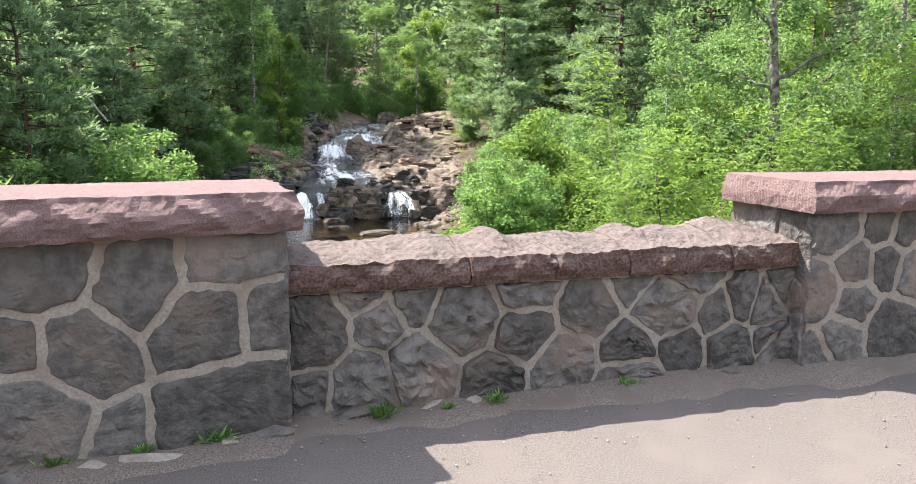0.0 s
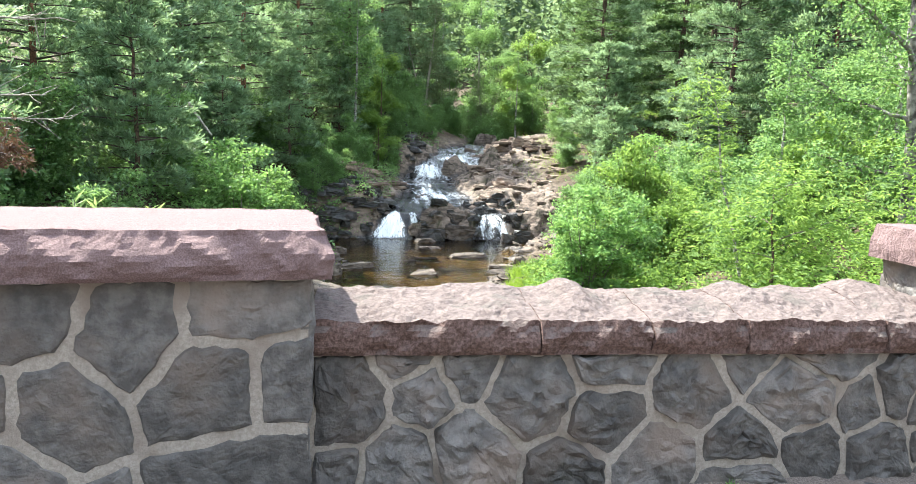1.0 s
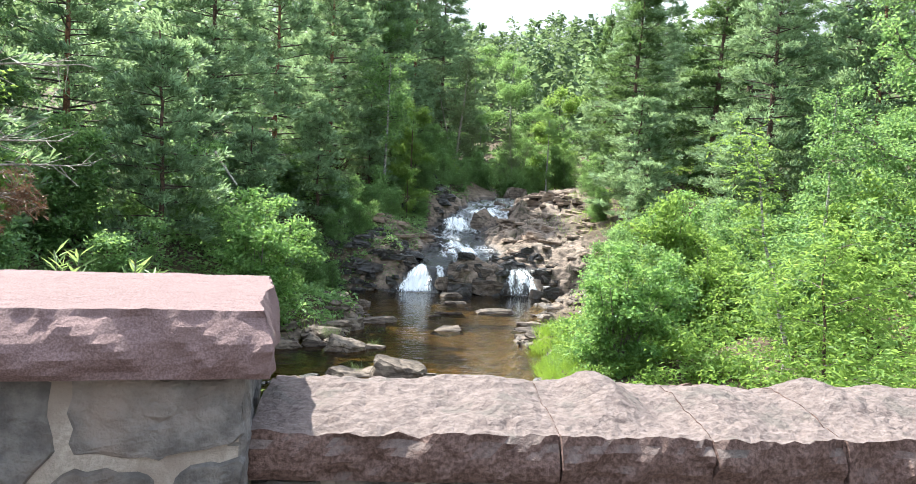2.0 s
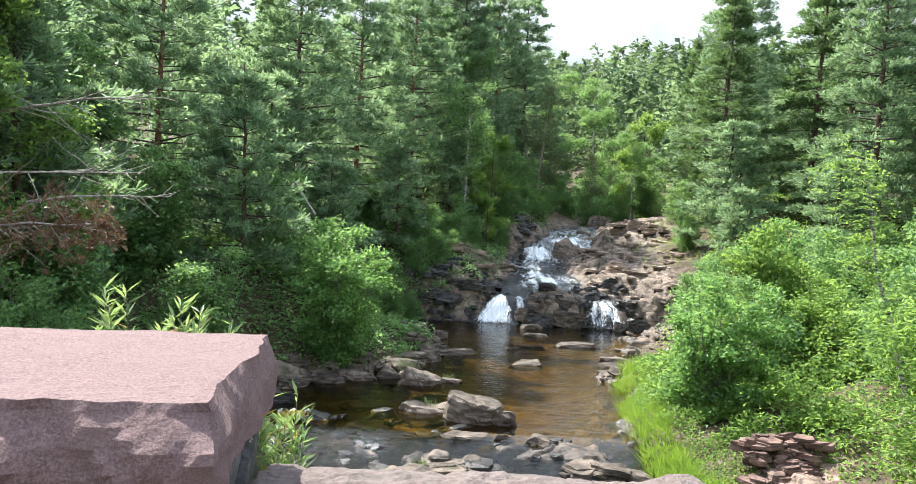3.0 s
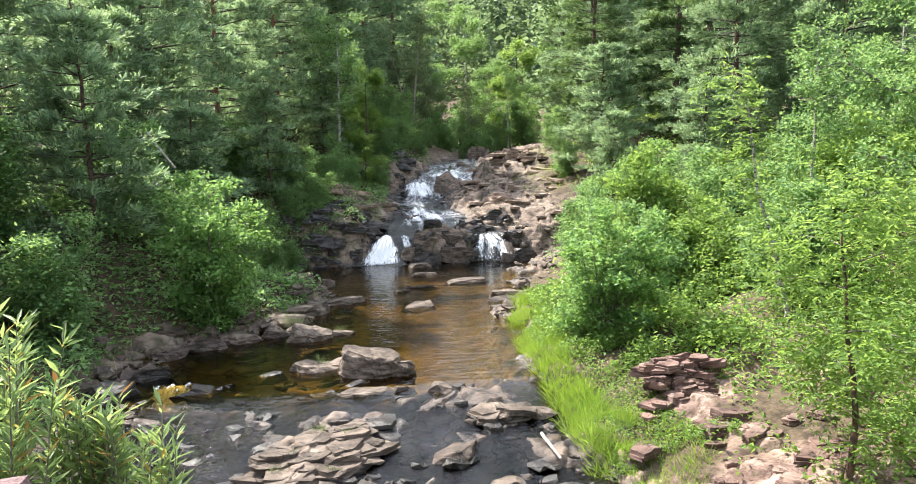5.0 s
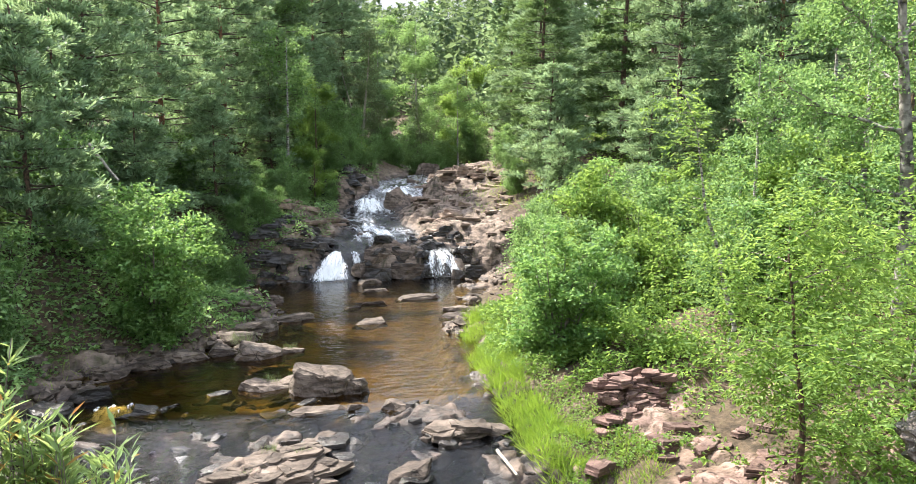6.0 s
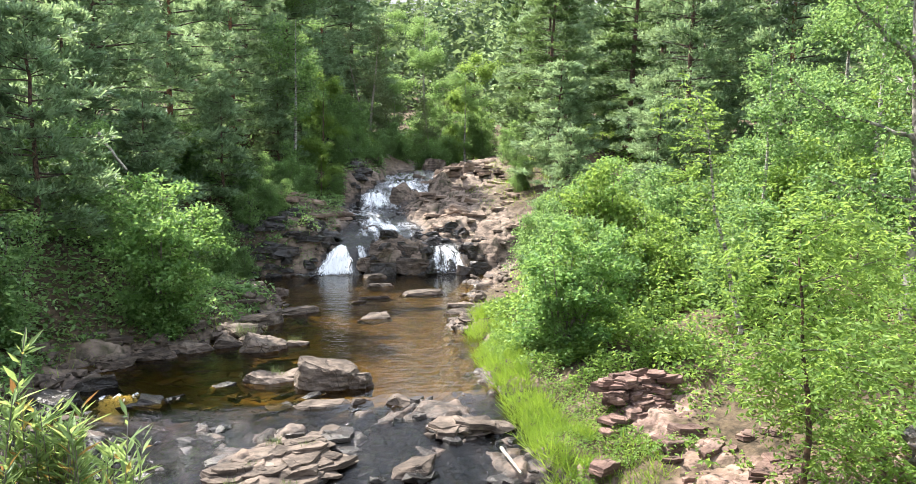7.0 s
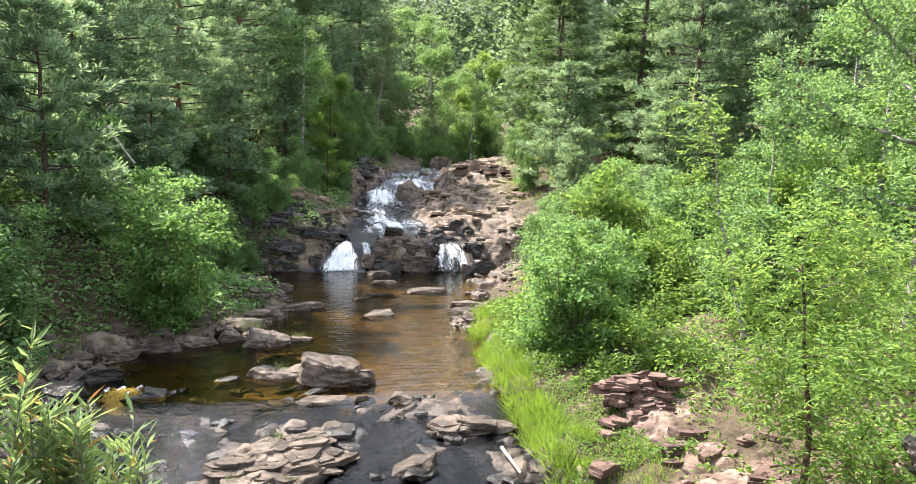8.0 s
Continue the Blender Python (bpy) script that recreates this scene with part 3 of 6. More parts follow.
def build_water():
    ys = np.concatenate([np.linspace(-40, 6, 50)[:-1], np.linspace(6, 46, 320)[:-1], np.linspace(46, 80, 60)])
    u = np.linspace(0, 1, 90)
    gy, gu = np.meshgrid(ys, u, indexing="ij")
    lo, hi = np.interp(gy, SHORE_Y, LEFT_X) - 0.9, np.interp(gy, SHORE_Y, RIGHT_X) + 0.9
    gx = lo + (hi - lo) * gu
    w = water_level(gy)
    slope = np.abs(np.interp(gy + 0.25, WATER_Y, WATER_Z) - np.interp(gy - 0.25, WATER_Y, WATER_Z)) / 0.5
    rapid = smooth(0.02, 0.12, slope) * (1 - smooth(11.3, 12.7, gy + 1.8 * (fbm(gx * 0.7, gy * 0.7, 33, 3) - 0.5)) * (1 - smooth(20, 22, gy)))
    h = w + rapid * ((fbm(gx * 1.6, gy * 1.1, 41, 3) - 0.5) * 0.2 + (fbm(gx * 5.5, gy * 3.5, 42, 2) - 0.5) * 0.07)
    foam = smooth(0.15, 0.6, slope) * 0.5 * smooth(0.35, 0.6, fbm(gx * 0.9, gy * 0.6, 44, 3)) + 0.42 * smooth(29.6, 30.6, gy) * (1 - smooth(39, 42, gy)) * smooth(0.48, 0.62, fbm(gx * 1.4, gy * 0.8, 48, 3))
    foam = foam * (1 - 0.9 * smooth(27.9, 28.4, gy) * (1 - smooth(29.4, 30.2, gy)) * (1 - 0.7 * smooth(5.0, 5.6, gx)))
    v = np.stack([gx, gy, h], axis=-1).reshape(-1, 3)
    n, m = gx.shape
    i, j = np.meshgrid(np.arange(n - 1), np.arange(m - 1), indexing="ij")
    a = i * m + j
    f = np.stack([a, a + 1, a + m + 1, a + m], axis=-1).reshape(-1, 4)
    me = np_mesh("water", v, f, M["water"], True)
    for name, values in (("rapid", rapid), ("foam", np.clip(foam, 0, 1))):
        at = me.attributes.new(name, "FLOAT", "POINT")
        at.data.foreach_set("value", values.astype(np.float32).ravel())
    ob = tagged(part("water", me), "clear amber creek water with ripples and rapids", "water", kind="structure")
    ob.visible_shadow = True


build_ground()
build_water()


def box(bm, x0, x1, y0, y1, z0, z1):
    vs = [bm.verts.new((x, y, z)) for z in (z0, z1) for x, y in ((x0, y0), (x1, y0), (x1, y1), (x0, y1))]
    for q in ((3, 2, 1, 0), (4, 5, 6, 7), (0, 1, 5, 4), (1, 2, 6, 5), (2, 3, 7, 6), (3, 0, 4, 7)):
        bm.faces.new([vs[k] for k in q])


def build_bridge():
    bm = bmesh.new()
    n, m = 60, 44
    grid = [[bm.verts.new((-30 + 60 * i / n, -9.5 + 10.3 * j / m, 0)) for j in range(m + 1)] for i in range(n + 1)]
    for col in grid:
        for q in col:
            q.co.z = 0.012 * float(fbm(q.co.x * 0.8, q.co.y * 0.8, 51, 3)) - 0.006
    for i in range(n):
        for j in range(m):
            bm.faces.new((grid[i][j], grid[i + 1][j], grid[i + 1][j + 1], grid[i][j + 1]))
    tagged(part("road", bm, M["road"], smooth=True), "pale worn asphalt road over the bridge", "road", kind="structure")
    bm = bmesh.new()
    box(bm, -6.5, 7.5, -9.5, 0.72, -0.7, -0.03)
    box(bm, -6.5, -1.8, -9.4, 0.6, -6.0, -0.7)
    box(bm, 5.2, 7.5, -9.4, 0.6, -6.0, -0.7)
    tagged(part("bridge_deck", bm, M["concrete"]), "concrete bridge deck on two abutments under the road", "bridge", kind="structure")


build_bridge()

# ---- the stone parapet ----
def cells(seeds, x0, x1, z0, z1):
    """The cells of the seeds (along, up, and weight if any), clipped to a rectangle."""
    out = []
    seeds = [(*q, 0.0)[:3] for q in seeds]
    for k, (sx, sz, sw) in enumerate(seeds):
        poly = [(x0, z0), (x1, z0), (x1, z1), (x0, z1)]
        for o, (ox, oz, ow) in enumerate(seeds):
            if o == k:
                continue
            nx, nz = ox - sx, oz - sz
            c = nx * (sx + ox) / 2 + nz * (sz + oz) / 2 + (sw - ow) / 2
            nxt = []
            for (ax, az), (bx, bz) in zip(poly, poly[1:] + poly[:1]):
                da, db = nx * ax + nz * az - c, nx * bx + nz * bz - c
                if da <= 0:
                    nxt.append((ax, az))
                if (da < 0 < db) or (db < 0 < da):
                    t = da / (da - db)
                    nxt.append((ax + (bx - ax) * t, az + (bz - az) * t))
            poly = nxt
            if len(poly) < 3:
                break
        if len(poly) >= 3:
            out.append(poly)
    return out


def inset(poly, gap):
    """The polygon drawn in by gap on every side, its corners nicked and points added along its edges."""
    cx, cz = sum(p[0] for p in poly) / len(poly), sum(p[1] for p in poly) / len(poly)
    cut = list(poly)
    for (ax, az), (bx, bz) in zip(poly, poly[1:] + poly[:1]):
        ln = math.hypot(bx - ax, bz - az)
        if ln < 1e-6:
            continue
        nx, nz = -(bz - az) / ln, (bx - ax) / ln
        nxt = []
        for (px, pz), (qx, qz) in zip(cut, cut[1:] + cut[:1]):
            dp, dq = (px - ax) * nx + (pz - az) * nz - gap, (qx - ax) * nx + (qz - az) * nz - gap
            if dp >= 0:
                nxt.append((px, pz))
            if dp * dq < 0:
                t = dp / (dp - dq)
                nxt.append((px + (qx - px) * t, pz + (qz - pz) * t))
        cut = nxt
        if len(cut) < 3:
            return None, (cx, cz)
    pts = []
    for (ax, az), (bx, bz) in zip(cut, cut[1:] + cut[:1]):
        ln = math.hypot(bx - ax, bz - az)
        if ln < 0.004:
            continue
        nick = min(0.012, ln * 0.3) / ln
        steps = max(1, round(ln / 0.045))
        pts += [(ax + (bx - ax) * t, az + (bz - az) * t) for t in [nick + (1 - 2 * nick) * s / steps for s in range(steps + 1)]]
    return pts, (cx, cz)


def stone(poly, place, depth, gap, rnd, parent, rough=1.0, least=0.006):
    """One split-faced stone on a wall; place turns (along, out, up) into a point."""
    pts, (cx, cz) = inset(poly, gap)
    if not pts or len(pts) < 3:
        return
    pts = [(x + rnd.uniform(-0.009, 0.009), z + rnd.uniform(-0.009, 0.009)) for x, z in pts]
    bm = bmesh.new()
    rings = []
    proud = rnd.uniform(0.5, 1.2) * depth
    tilt_x, tilt_z = rnd.uniform(-0.06, 0.06), rnd.uniform(-0.08, 0.05)
    for shrink, out in ((1.0, -0.03), (1.0, least * 0.6), (0.95, proud * 0.75), (0.86, proud * 1.0), (0.74, proud * 1.1), (0.60, proud * 1.15), (0.46, proud * 1.15), (0.32, proud * 1.15), (0.16, proud * 1.15)):
        ring = []
        for x, z in pts:
            px, pz = cx + (x - cx) * shrink, cz + (z - cz) * shrink
            o = out
            if shrink < 1:
                o += rough * ((px - cx) * tilt_x + (pz - cz) * tilt_z)
                o += rough * depth * (1.0 * noise.noise((px * 5, pz * 5, cx * 7)) + 1.1 * abs(noise.noise((px * 10, pz * 14, cx * 5))) + 0.45 * noise.noise((px * 30, pz * 30, cx)))
                o = max(o, least)
            ring.append(bm.verts.new(place(px, o, pz)))
        rings.append(ring)
    top = bm.verts.new(place(cx, proud * 1.1 + rough * rnd.uniform(-0.3, 0.6) * depth, cz))
    n = len(pts)
    for a, b in zip(rings, rings[1:]):
        for i in range(n):
            bm.faces.new((a[i], a[(i + 1) % n], b[(i + 1) % n], b[i]))
    for i in range(n):
        bm.faces.new((rings[-1][i], rings[-1][(i + 1) % n], top))
    bmesh.ops.recalc_face_normals(bm, faces=bm.faces)
    return part("stone", bm, M["stone"], parent)


def rough_block(x0, x1, y0, y1, z0, z1, top, face, cell=0.035, seed=0, slope=0.05, ends=True):
    """A split-faced block: a fine box whose faces are pushed about; top and face give the roughness there."""
    bm = bmesh.new()
    nx, ny, nz = (max(2, round((b - a) / cell)) for a, b in ((x0, x1), (y0, y1), (z0, z1)))
    seen = {}

    def vert(i, j, k):
        if (i, j, k) not in seen:
            u, v, w = i / nx, j / ny, k / nz
            x, y, z = x0 + (x1 - x0) * u, y0 + (y1 - y0) * v, z0 + (z1 - z0) * w
            p = (x * 6 + seed, y * 6, z * 6)
            big = noise.noise((x * 3.1 + seed, z * 4.0, y * 3.1 + 4)) + 0.6 * noise.noise((x * 8 + seed, z * 9, y * 8))
            fine = noise.noise((x * 26 + seed, z * 26, y * 26))
            chip = abs(noise.noise((x * 5.5 + seed, z * 8.0, 2.0 + y))) + 0.5 * abs(noise.noise((x * 13 + seed, z * 17, 6.0 + y)))
            y += (slope * max(0.0, w - 0.55) / 0.45 - 0.5 * face * math.sin(math.pi * min(1.0, w * 1.1))) * (1 - v) ** 3
            if ends:
                x += 0.03 * max(0.0, w - 0.5) / 0.5 * (1 - 2 * u)
            if j == 0:
                y += (0.7 * big * face + 1.5 * (chip - 0.35) * face + fine * face * 0.16) * (0.2 if k == 0 else 0.75 if k == nz else 1)
            if j == ny:
                y += big * face * 0.6
            if ends and i in (0, nx):
                x += big * face * 0.55 + fine * face * 0.2
            if k == nz:
                z += top(x, y, u, v) + fine * 0.0025
            seen[i, j, k] = bm.verts.new((x, y, z))
        return seen[i, j, k]

    for i in range(nx):
        for j in range(ny):
            bm.faces.new((vert(i, j, nz), vert(i + 1, j, nz), vert(i + 1, j + 1, nz), vert(i, j + 1, nz)))
            bm.faces.new((vert(i, j + 1, 0), vert(i + 1, j + 1, 0), vert(i + 1, j, 0), vert(i, j, 0)))
    for i in range(nx):
        for k in range(nz):
            bm.faces.new((vert(i, 0, k), vert(i + 1, 0, k), vert(i + 1, 0, k + 1), vert(i, 0, k + 1)))
            bm.faces.new((vert(i, ny, k + 1), vert(i + 1, ny, k + 1), vert(i + 1, ny, k), vert(i, ny, k)))
    for j in range(ny):
        for k in range(nz):
            bm.faces.new((vert(0, j, k + 1), vert(0, j + 1, k + 1), vert(0, j + 1, k), vert(0, j, k)))
            bm.faces.new((vert(nx, j, k), vert(nx, j + 1, k), vert(nx, j + 1, k + 1), vert(nx, j, k + 1)))
    return bm


def mounds(x, y, u, v):
    """The lumpy top of the low wall's coping: higher along its back, with knobs."""
    back = max(0.0, min(1.0, (y + 0.02) / 0.34))
    knob = sum(a * math.exp(-((x - c) / w) ** 2) for c, w, a in ((0.32, 0.20, 0.02), (0.72, 0.22, 0.055), (1.08, 0.10, 0.085), (1.45, 0.13, 0.05),
                                                               (1.88, 0.14, 0.085), (2.16, 0.10, 0.04), (2.52, 0.20, 0.11)))
    edge = 1 - max(0.0, (y - 0.40) / 0.14)
    crag = 0.020 * noise.noise((x * 6, y * 6, 2)) + 0.016 * abs(noise.noise((x * 13, y * 13, 5))) + 0.007 * noise.noise((x * 31, y * 31, 8))
    return (0.022 + 0.72 * knob) * back * edge + crag


def low_wall():
    """The low stretch between the piers: mortar core, field stones, and a lumpy sandstone coping."""
    wall = thing("low_stone_wall", (1.4, 0.25, 0), "low bridge parapet of dark field stones with a lumpy pink sandstone coping", "wall")
    bm = bmesh.new()
    box(bm, -0.03, 2.86, -0.009, 0.49, -0.1, 0.612)
    part("mortar", bm, M["mortar"], wall)
    rnd = random.Random(4)
    seeds = [(0.077, 0.421, 0.01), (0.351, 0.598, -0.021), (0.426, 0.449, -0.018), (0.63, 0.57, -0.012), (0.865, 0.457, 0.01), (1.171, 0.603, 0.005), (1.167, 0.338), (1.535, 0.453, -0.008),
             (1.82, 0.619, -0.005), (2.026, 0.44, 0.017), (2.153, 0.702, 0.037), (2.331, 0.372), (2.481, 0.428), (2.641, 0.394), (0.097, 0.138, -0.015), (0.34, 0.134), (0.621, 0.193),
             (1.037, 0.13, -0.008), (1.392, 0.143), (1.806, 0.175), (1.808, -0.028, 0.022), (2.106, 0.181), (2.41, 0.188), (2.675, 0.239, -0.011), (2.79, 0.50), (2.80, 0.12)]
    for poly in cells(seeds, -0.012, 2.85, -0.03, 0.622):
        stone(poly, lambda a, o, u: (a, -o + 0.006, u), 0.028, 0.0125, rnd, wall, 1.25, 0.017)
    back = [(x + rnd.uniform(-0.1, 0.1), z + rnd.uniform(-0.06, 0.06)) for x in np.arange(0.2, 2.8, 0.36) for z in (0.15, 0.45)]
    for poly in cells(back, 0.0, 2.82, -0.03, 0.612):
        stone(poly, lambda a, o, u: (a, 0.488 + o, u), 0.02, 0.014, rnd, wall)
    cuts = [-0.015, 0.87, 1.33, 1.745, 2.36, 2.835]
    for k, (a, b) in enumerate(zip(cuts, cuts[1:])):
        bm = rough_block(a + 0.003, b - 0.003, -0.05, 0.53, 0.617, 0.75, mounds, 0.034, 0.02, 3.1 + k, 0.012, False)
        part("coping_stone", bm, M["coping"], wall, "lumpy pink sandstone with a paler top")
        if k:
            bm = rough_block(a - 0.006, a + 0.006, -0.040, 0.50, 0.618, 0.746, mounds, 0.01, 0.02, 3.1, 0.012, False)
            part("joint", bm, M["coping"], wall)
    bm = bmesh.new()
    box(bm, 0.0, 2.82, -0.022, 0.48, 0.609, 0.618)
    part("bed_joint", bm, M["mortar"], wall)
    inv = Matrix.Translation((-1.4, -0.25, 0))
    for ob in wall.children:
        ob.data.transform(inv)


def pier(x0, x1, seeds, label, turn=0.0):
    """A taller pier with field stones on its faces and a split-faced pink cap."""
    c = ((x0 + x1) / 2, 0.2, 0)
    p = thing("stone_pier", c, label, "pier", "piers of the parapet")
    bm = bmesh.new()
    box(bm, x0 + 0.012, x1 - 0.012, -0.123, 0.572, -0.1, 0.938)
    part("mortar", bm, M["mortar"], p)
    rnd = random.Random(round(x0 * 10) + 50)
    for poly in cells(seeds, x0 - 0.018, x1 + 0.018, -0.03, 0.945):
        stone(poly, lambda a, o, u: (a, -0.115 - o, u), 0.014, 0.019, rnd, p, 0.8, 0.011)
    side = ((-0.02, 0.76), (0.30, 0.80), (0.48, 0.6), (0.14, 0.45), (0.0, 0.15), (0.4, 0.2))
    for poly in cells(side, -0.13, 0.59, -0.03, 0.945):
        stone(poly, lambda a, o, u: (x1 - 0.010 + o, a, u), 0.014, 0.013, rnd, p, 1.0, 0.008)
        stone(poly, lambda a, o, u: (x0 + 0.010 - o, a, u), 0.014, 0.013, rnd, p, 1.0, 0.008)
    back = [(x + rnd.uniform(-0.1, 0.1), z) for x in np.arange(x0 + 0.2, x1, 0.42) for z in (0.2, 0.62)]
    for poly in cells(back, x0, x1, -0.02, 0.905):
        stone(poly, lambda a, o, u: (a, 0.570 + o, u), 0.018, 0.014, rnd, p)
    bm = rough_block(x0 - 0.065, x1 + 0.065, -0.19, 0.60, 0.935, 1.102, lambda x, y, u, v: 0.003 * noise.noise((x * 5, y * 5, 1)), 0.034, 0.018, x0 * 3, 0.045)
    part("cap", bm, M["pink"], p, "split-faced pink sandstone cap")
    inv = Matrix.Translation([-q for q in c])
    for ob in p.children:
        ob.data.transform(inv)
    hinge = Matrix.Translation((x1, -0.115, 0))
    p.matrix_basis = hinge @ Matrix.Rotation(turn, 4, "Z") @ hinge.inverted() @ Matrix.Translation(c)


low_wall()
pier(-2.5, 0.0, [(-0.917, 0.84, 0.008), (-0.602, 0.735, 0.012), (-0.364, 0.749, -0.012), (-0.389, 0.566, 0.008), (-0.318, 0.566, -0.015), (-0.999, 0.516, -0.022), (-0.812, 0.508, 0.001),
                 (-0.328, 0.086, 0.029), (-1.031, 0.225, -0.005), (-0.665, 0.083, -0.036), (-1.45, 0.80), (-1.5, 0.50), (-1.45, 0.10), (-1.9, 0.72), (-2.0, 0.3), (-2.35, 0.65), (-2.4, 0.2)],
     "tall parapet pier of dark field stones with a pink sandstone cap", 0.14)
pier(2.82, 5.3, [(3.0, 0.85), (3.31, 0.85), (3.47, 0.82), (2.91, 0.48), (3.14, 0.62), (3.36, 0.62), (3.15, 0.40), (2.9, 0.08), (3.08, 0.19), (3.42, 0.24), (3.56, 0.58), (3.66, 0.82),
                (3.85, 0.7), (3.9, 0.3), (4.2, 0.75), (4.3, 0.4), (4.25, 0.1), (4.6, 0.65), (4.7, 0.25), (5.0, 0.7), (5.1, 0.3)],
     "parapet pier of dark and rusty field stones under a pink cap")


def road_edge():
    """Gritty dirt, mortar crumbs and a rough footing along the foot of the wall."""
    bm = bmesh.new()
    n, m = 150, 8
    rows = []
    for i in range(n + 1):
        x = -2.6 + 8.0 * i / n
        foot = -0.1 + 0.14 * x if x < 0 else -0.1 if x > 2.82 else 0.01
        w = 0.26 + 0.16 * noise.noise((x * 1.3, 3, 1)) + 0.08 * noise.noise((x * 5, 1, 1))
        rows.append([bm.verts.new((x, foot - w * (j / m), 0.008 + (0.014 + 0.016 * noise.noise((x * 3, 7, 2))) * (1 - j / m) ** 1.6 + 0.022 * max(0.0, min(2.3, x - 0.5)) * (1 - j / m)
                                   + 0.012 * noise.noise((x * 14, j * 1.1, 4)) * (1 - j / m) - (0.012 if j == m else 0))) for j in range(m + 1)])
    for a, b in zip(rows, rows[1:]):
        for j in range(m):
            bm.faces.new((a[j + 1], b[j + 1], b[j], a[j]))
    tagged(part("dirt_strip", bm, M["dirt"], smooth=True), "gritty brown dirt along the foot of the parapet", "dirt", kind="structure")


road_edge()

# ---- trees and bushes ----
def pine(name, h, base, spread, seed, bark, needle, label, category="pine tree", tuft=0.2, wide=0.03, dense=6.0, droop=-0.12, dead=0.6):
    """A pine: trunk, bare lower limbs, whorls of boughs that end in flat pads of needle tufts."""
    global rng
    rng = np.random.default_rng(seed)
    t = thing(name, (0, 0, 0), label, category, "conifers of the valley")
    zs = np.linspace(-0.4, h, 14)
    line = np.stack([np.cumsum(rng.normal(0, 0.03, 14)), np.cumsum(rng.normal(0, 0.03, 14)), zs], axis=1)
    r0 = 0.010 * h + 0.03
    part("trunk", np_mesh("trunk", *tube(line, np.linspace(r0, 0.02, 14), 8), bark, True), parent=t)

    def at(z):
        return np.array([np.interp(z, zs, line[:, 0]), np.interp(z, zs, line[:, 1]), z])
    wood, tips, ways = [], [], []
    z = base * 0.5
    five = np.linspace(0, 1, 6)
    while z < h - 0.2:
        crown = z >= base
        prof = max(0.0, 1 - (z - base) / (h - base)) if crown else 0.8
        reach = spread * (0.16 + 0.84 * prof ** 0.75) * (0.75 + 0.25 * min(1, (z - base) / 2.0 + 0.2)) if crown else spread * 0.5
        for a in np.arange(rng.integers(4, 7) if crown else 3) * 1.2 + rng.uniform(0, 6.28):
            a += rng.normal(0, 0.3)
            ln = reach * rng.uniform(0.55, 1.15)
            d = np.array([math.cos(a), math.sin(a), rng.uniform(-0.08, 0.28) * (1.5 - prof)])
            limb = bent(at(z + rng.uniform(-0.15, 0.15)), d, ln, droop * prof + rng.uniform(0.02, 0.14), 6, 0.05)
            wood.append(tube(limb, np.linspace(0.010 + 0.010 * ln, 0.005, 6), 4))
            if not crown and rng.random() < dead:
                continue
            n = int(ln * ln * dense / 9) + 3
            s = rng.uniform(0.28, 1.0, n) ** 0.8
            q = np.stack([np.interp(s, five, limb[:, c]) for c in range(3)], axis=1)
            side = np.array([-d[1], d[0], 0.0])
            lat = rng.uniform(-1, 1, n) * ln * 0.42 * np.sin(np.clip(s, 0, 1) * 2.5) ** 0.8
            q = q + side * lat[:, None] + rng.normal(0, 0.05, (n, 3)) - [0, 0, 1] * (np.abs(lat) * 0.12)[:, None]
            q, lat = np.repeat(q, 10, axis=0) + rng.normal(0, 1, (n * 10, 3)) * [0.16, 0.16, 0.05], np.repeat(lat, 10)
            tips.append(q)
            ways.append(d * 0.8 + side * (np.sign(lat) * 0.5)[:, None] + [0, 0, 0.45])
        z += rng.uniform(0.36, 0.58) * (1.0 if crown else 1.3)
    tagged(part("branchwork", np_mesh("branchwork", *joined(wood), M["limb"], True), parent=t, label="dark inner limbs"), kind="stuff")
    p, d = np.concatenate(tips), np.concatenate(ways)
    v, f = needles(p, unit(d), 7, tuft * 1.1, wide * 1.2)
    part("crown", np_mesh("crown", v, f, needle), parent=t)
    return t


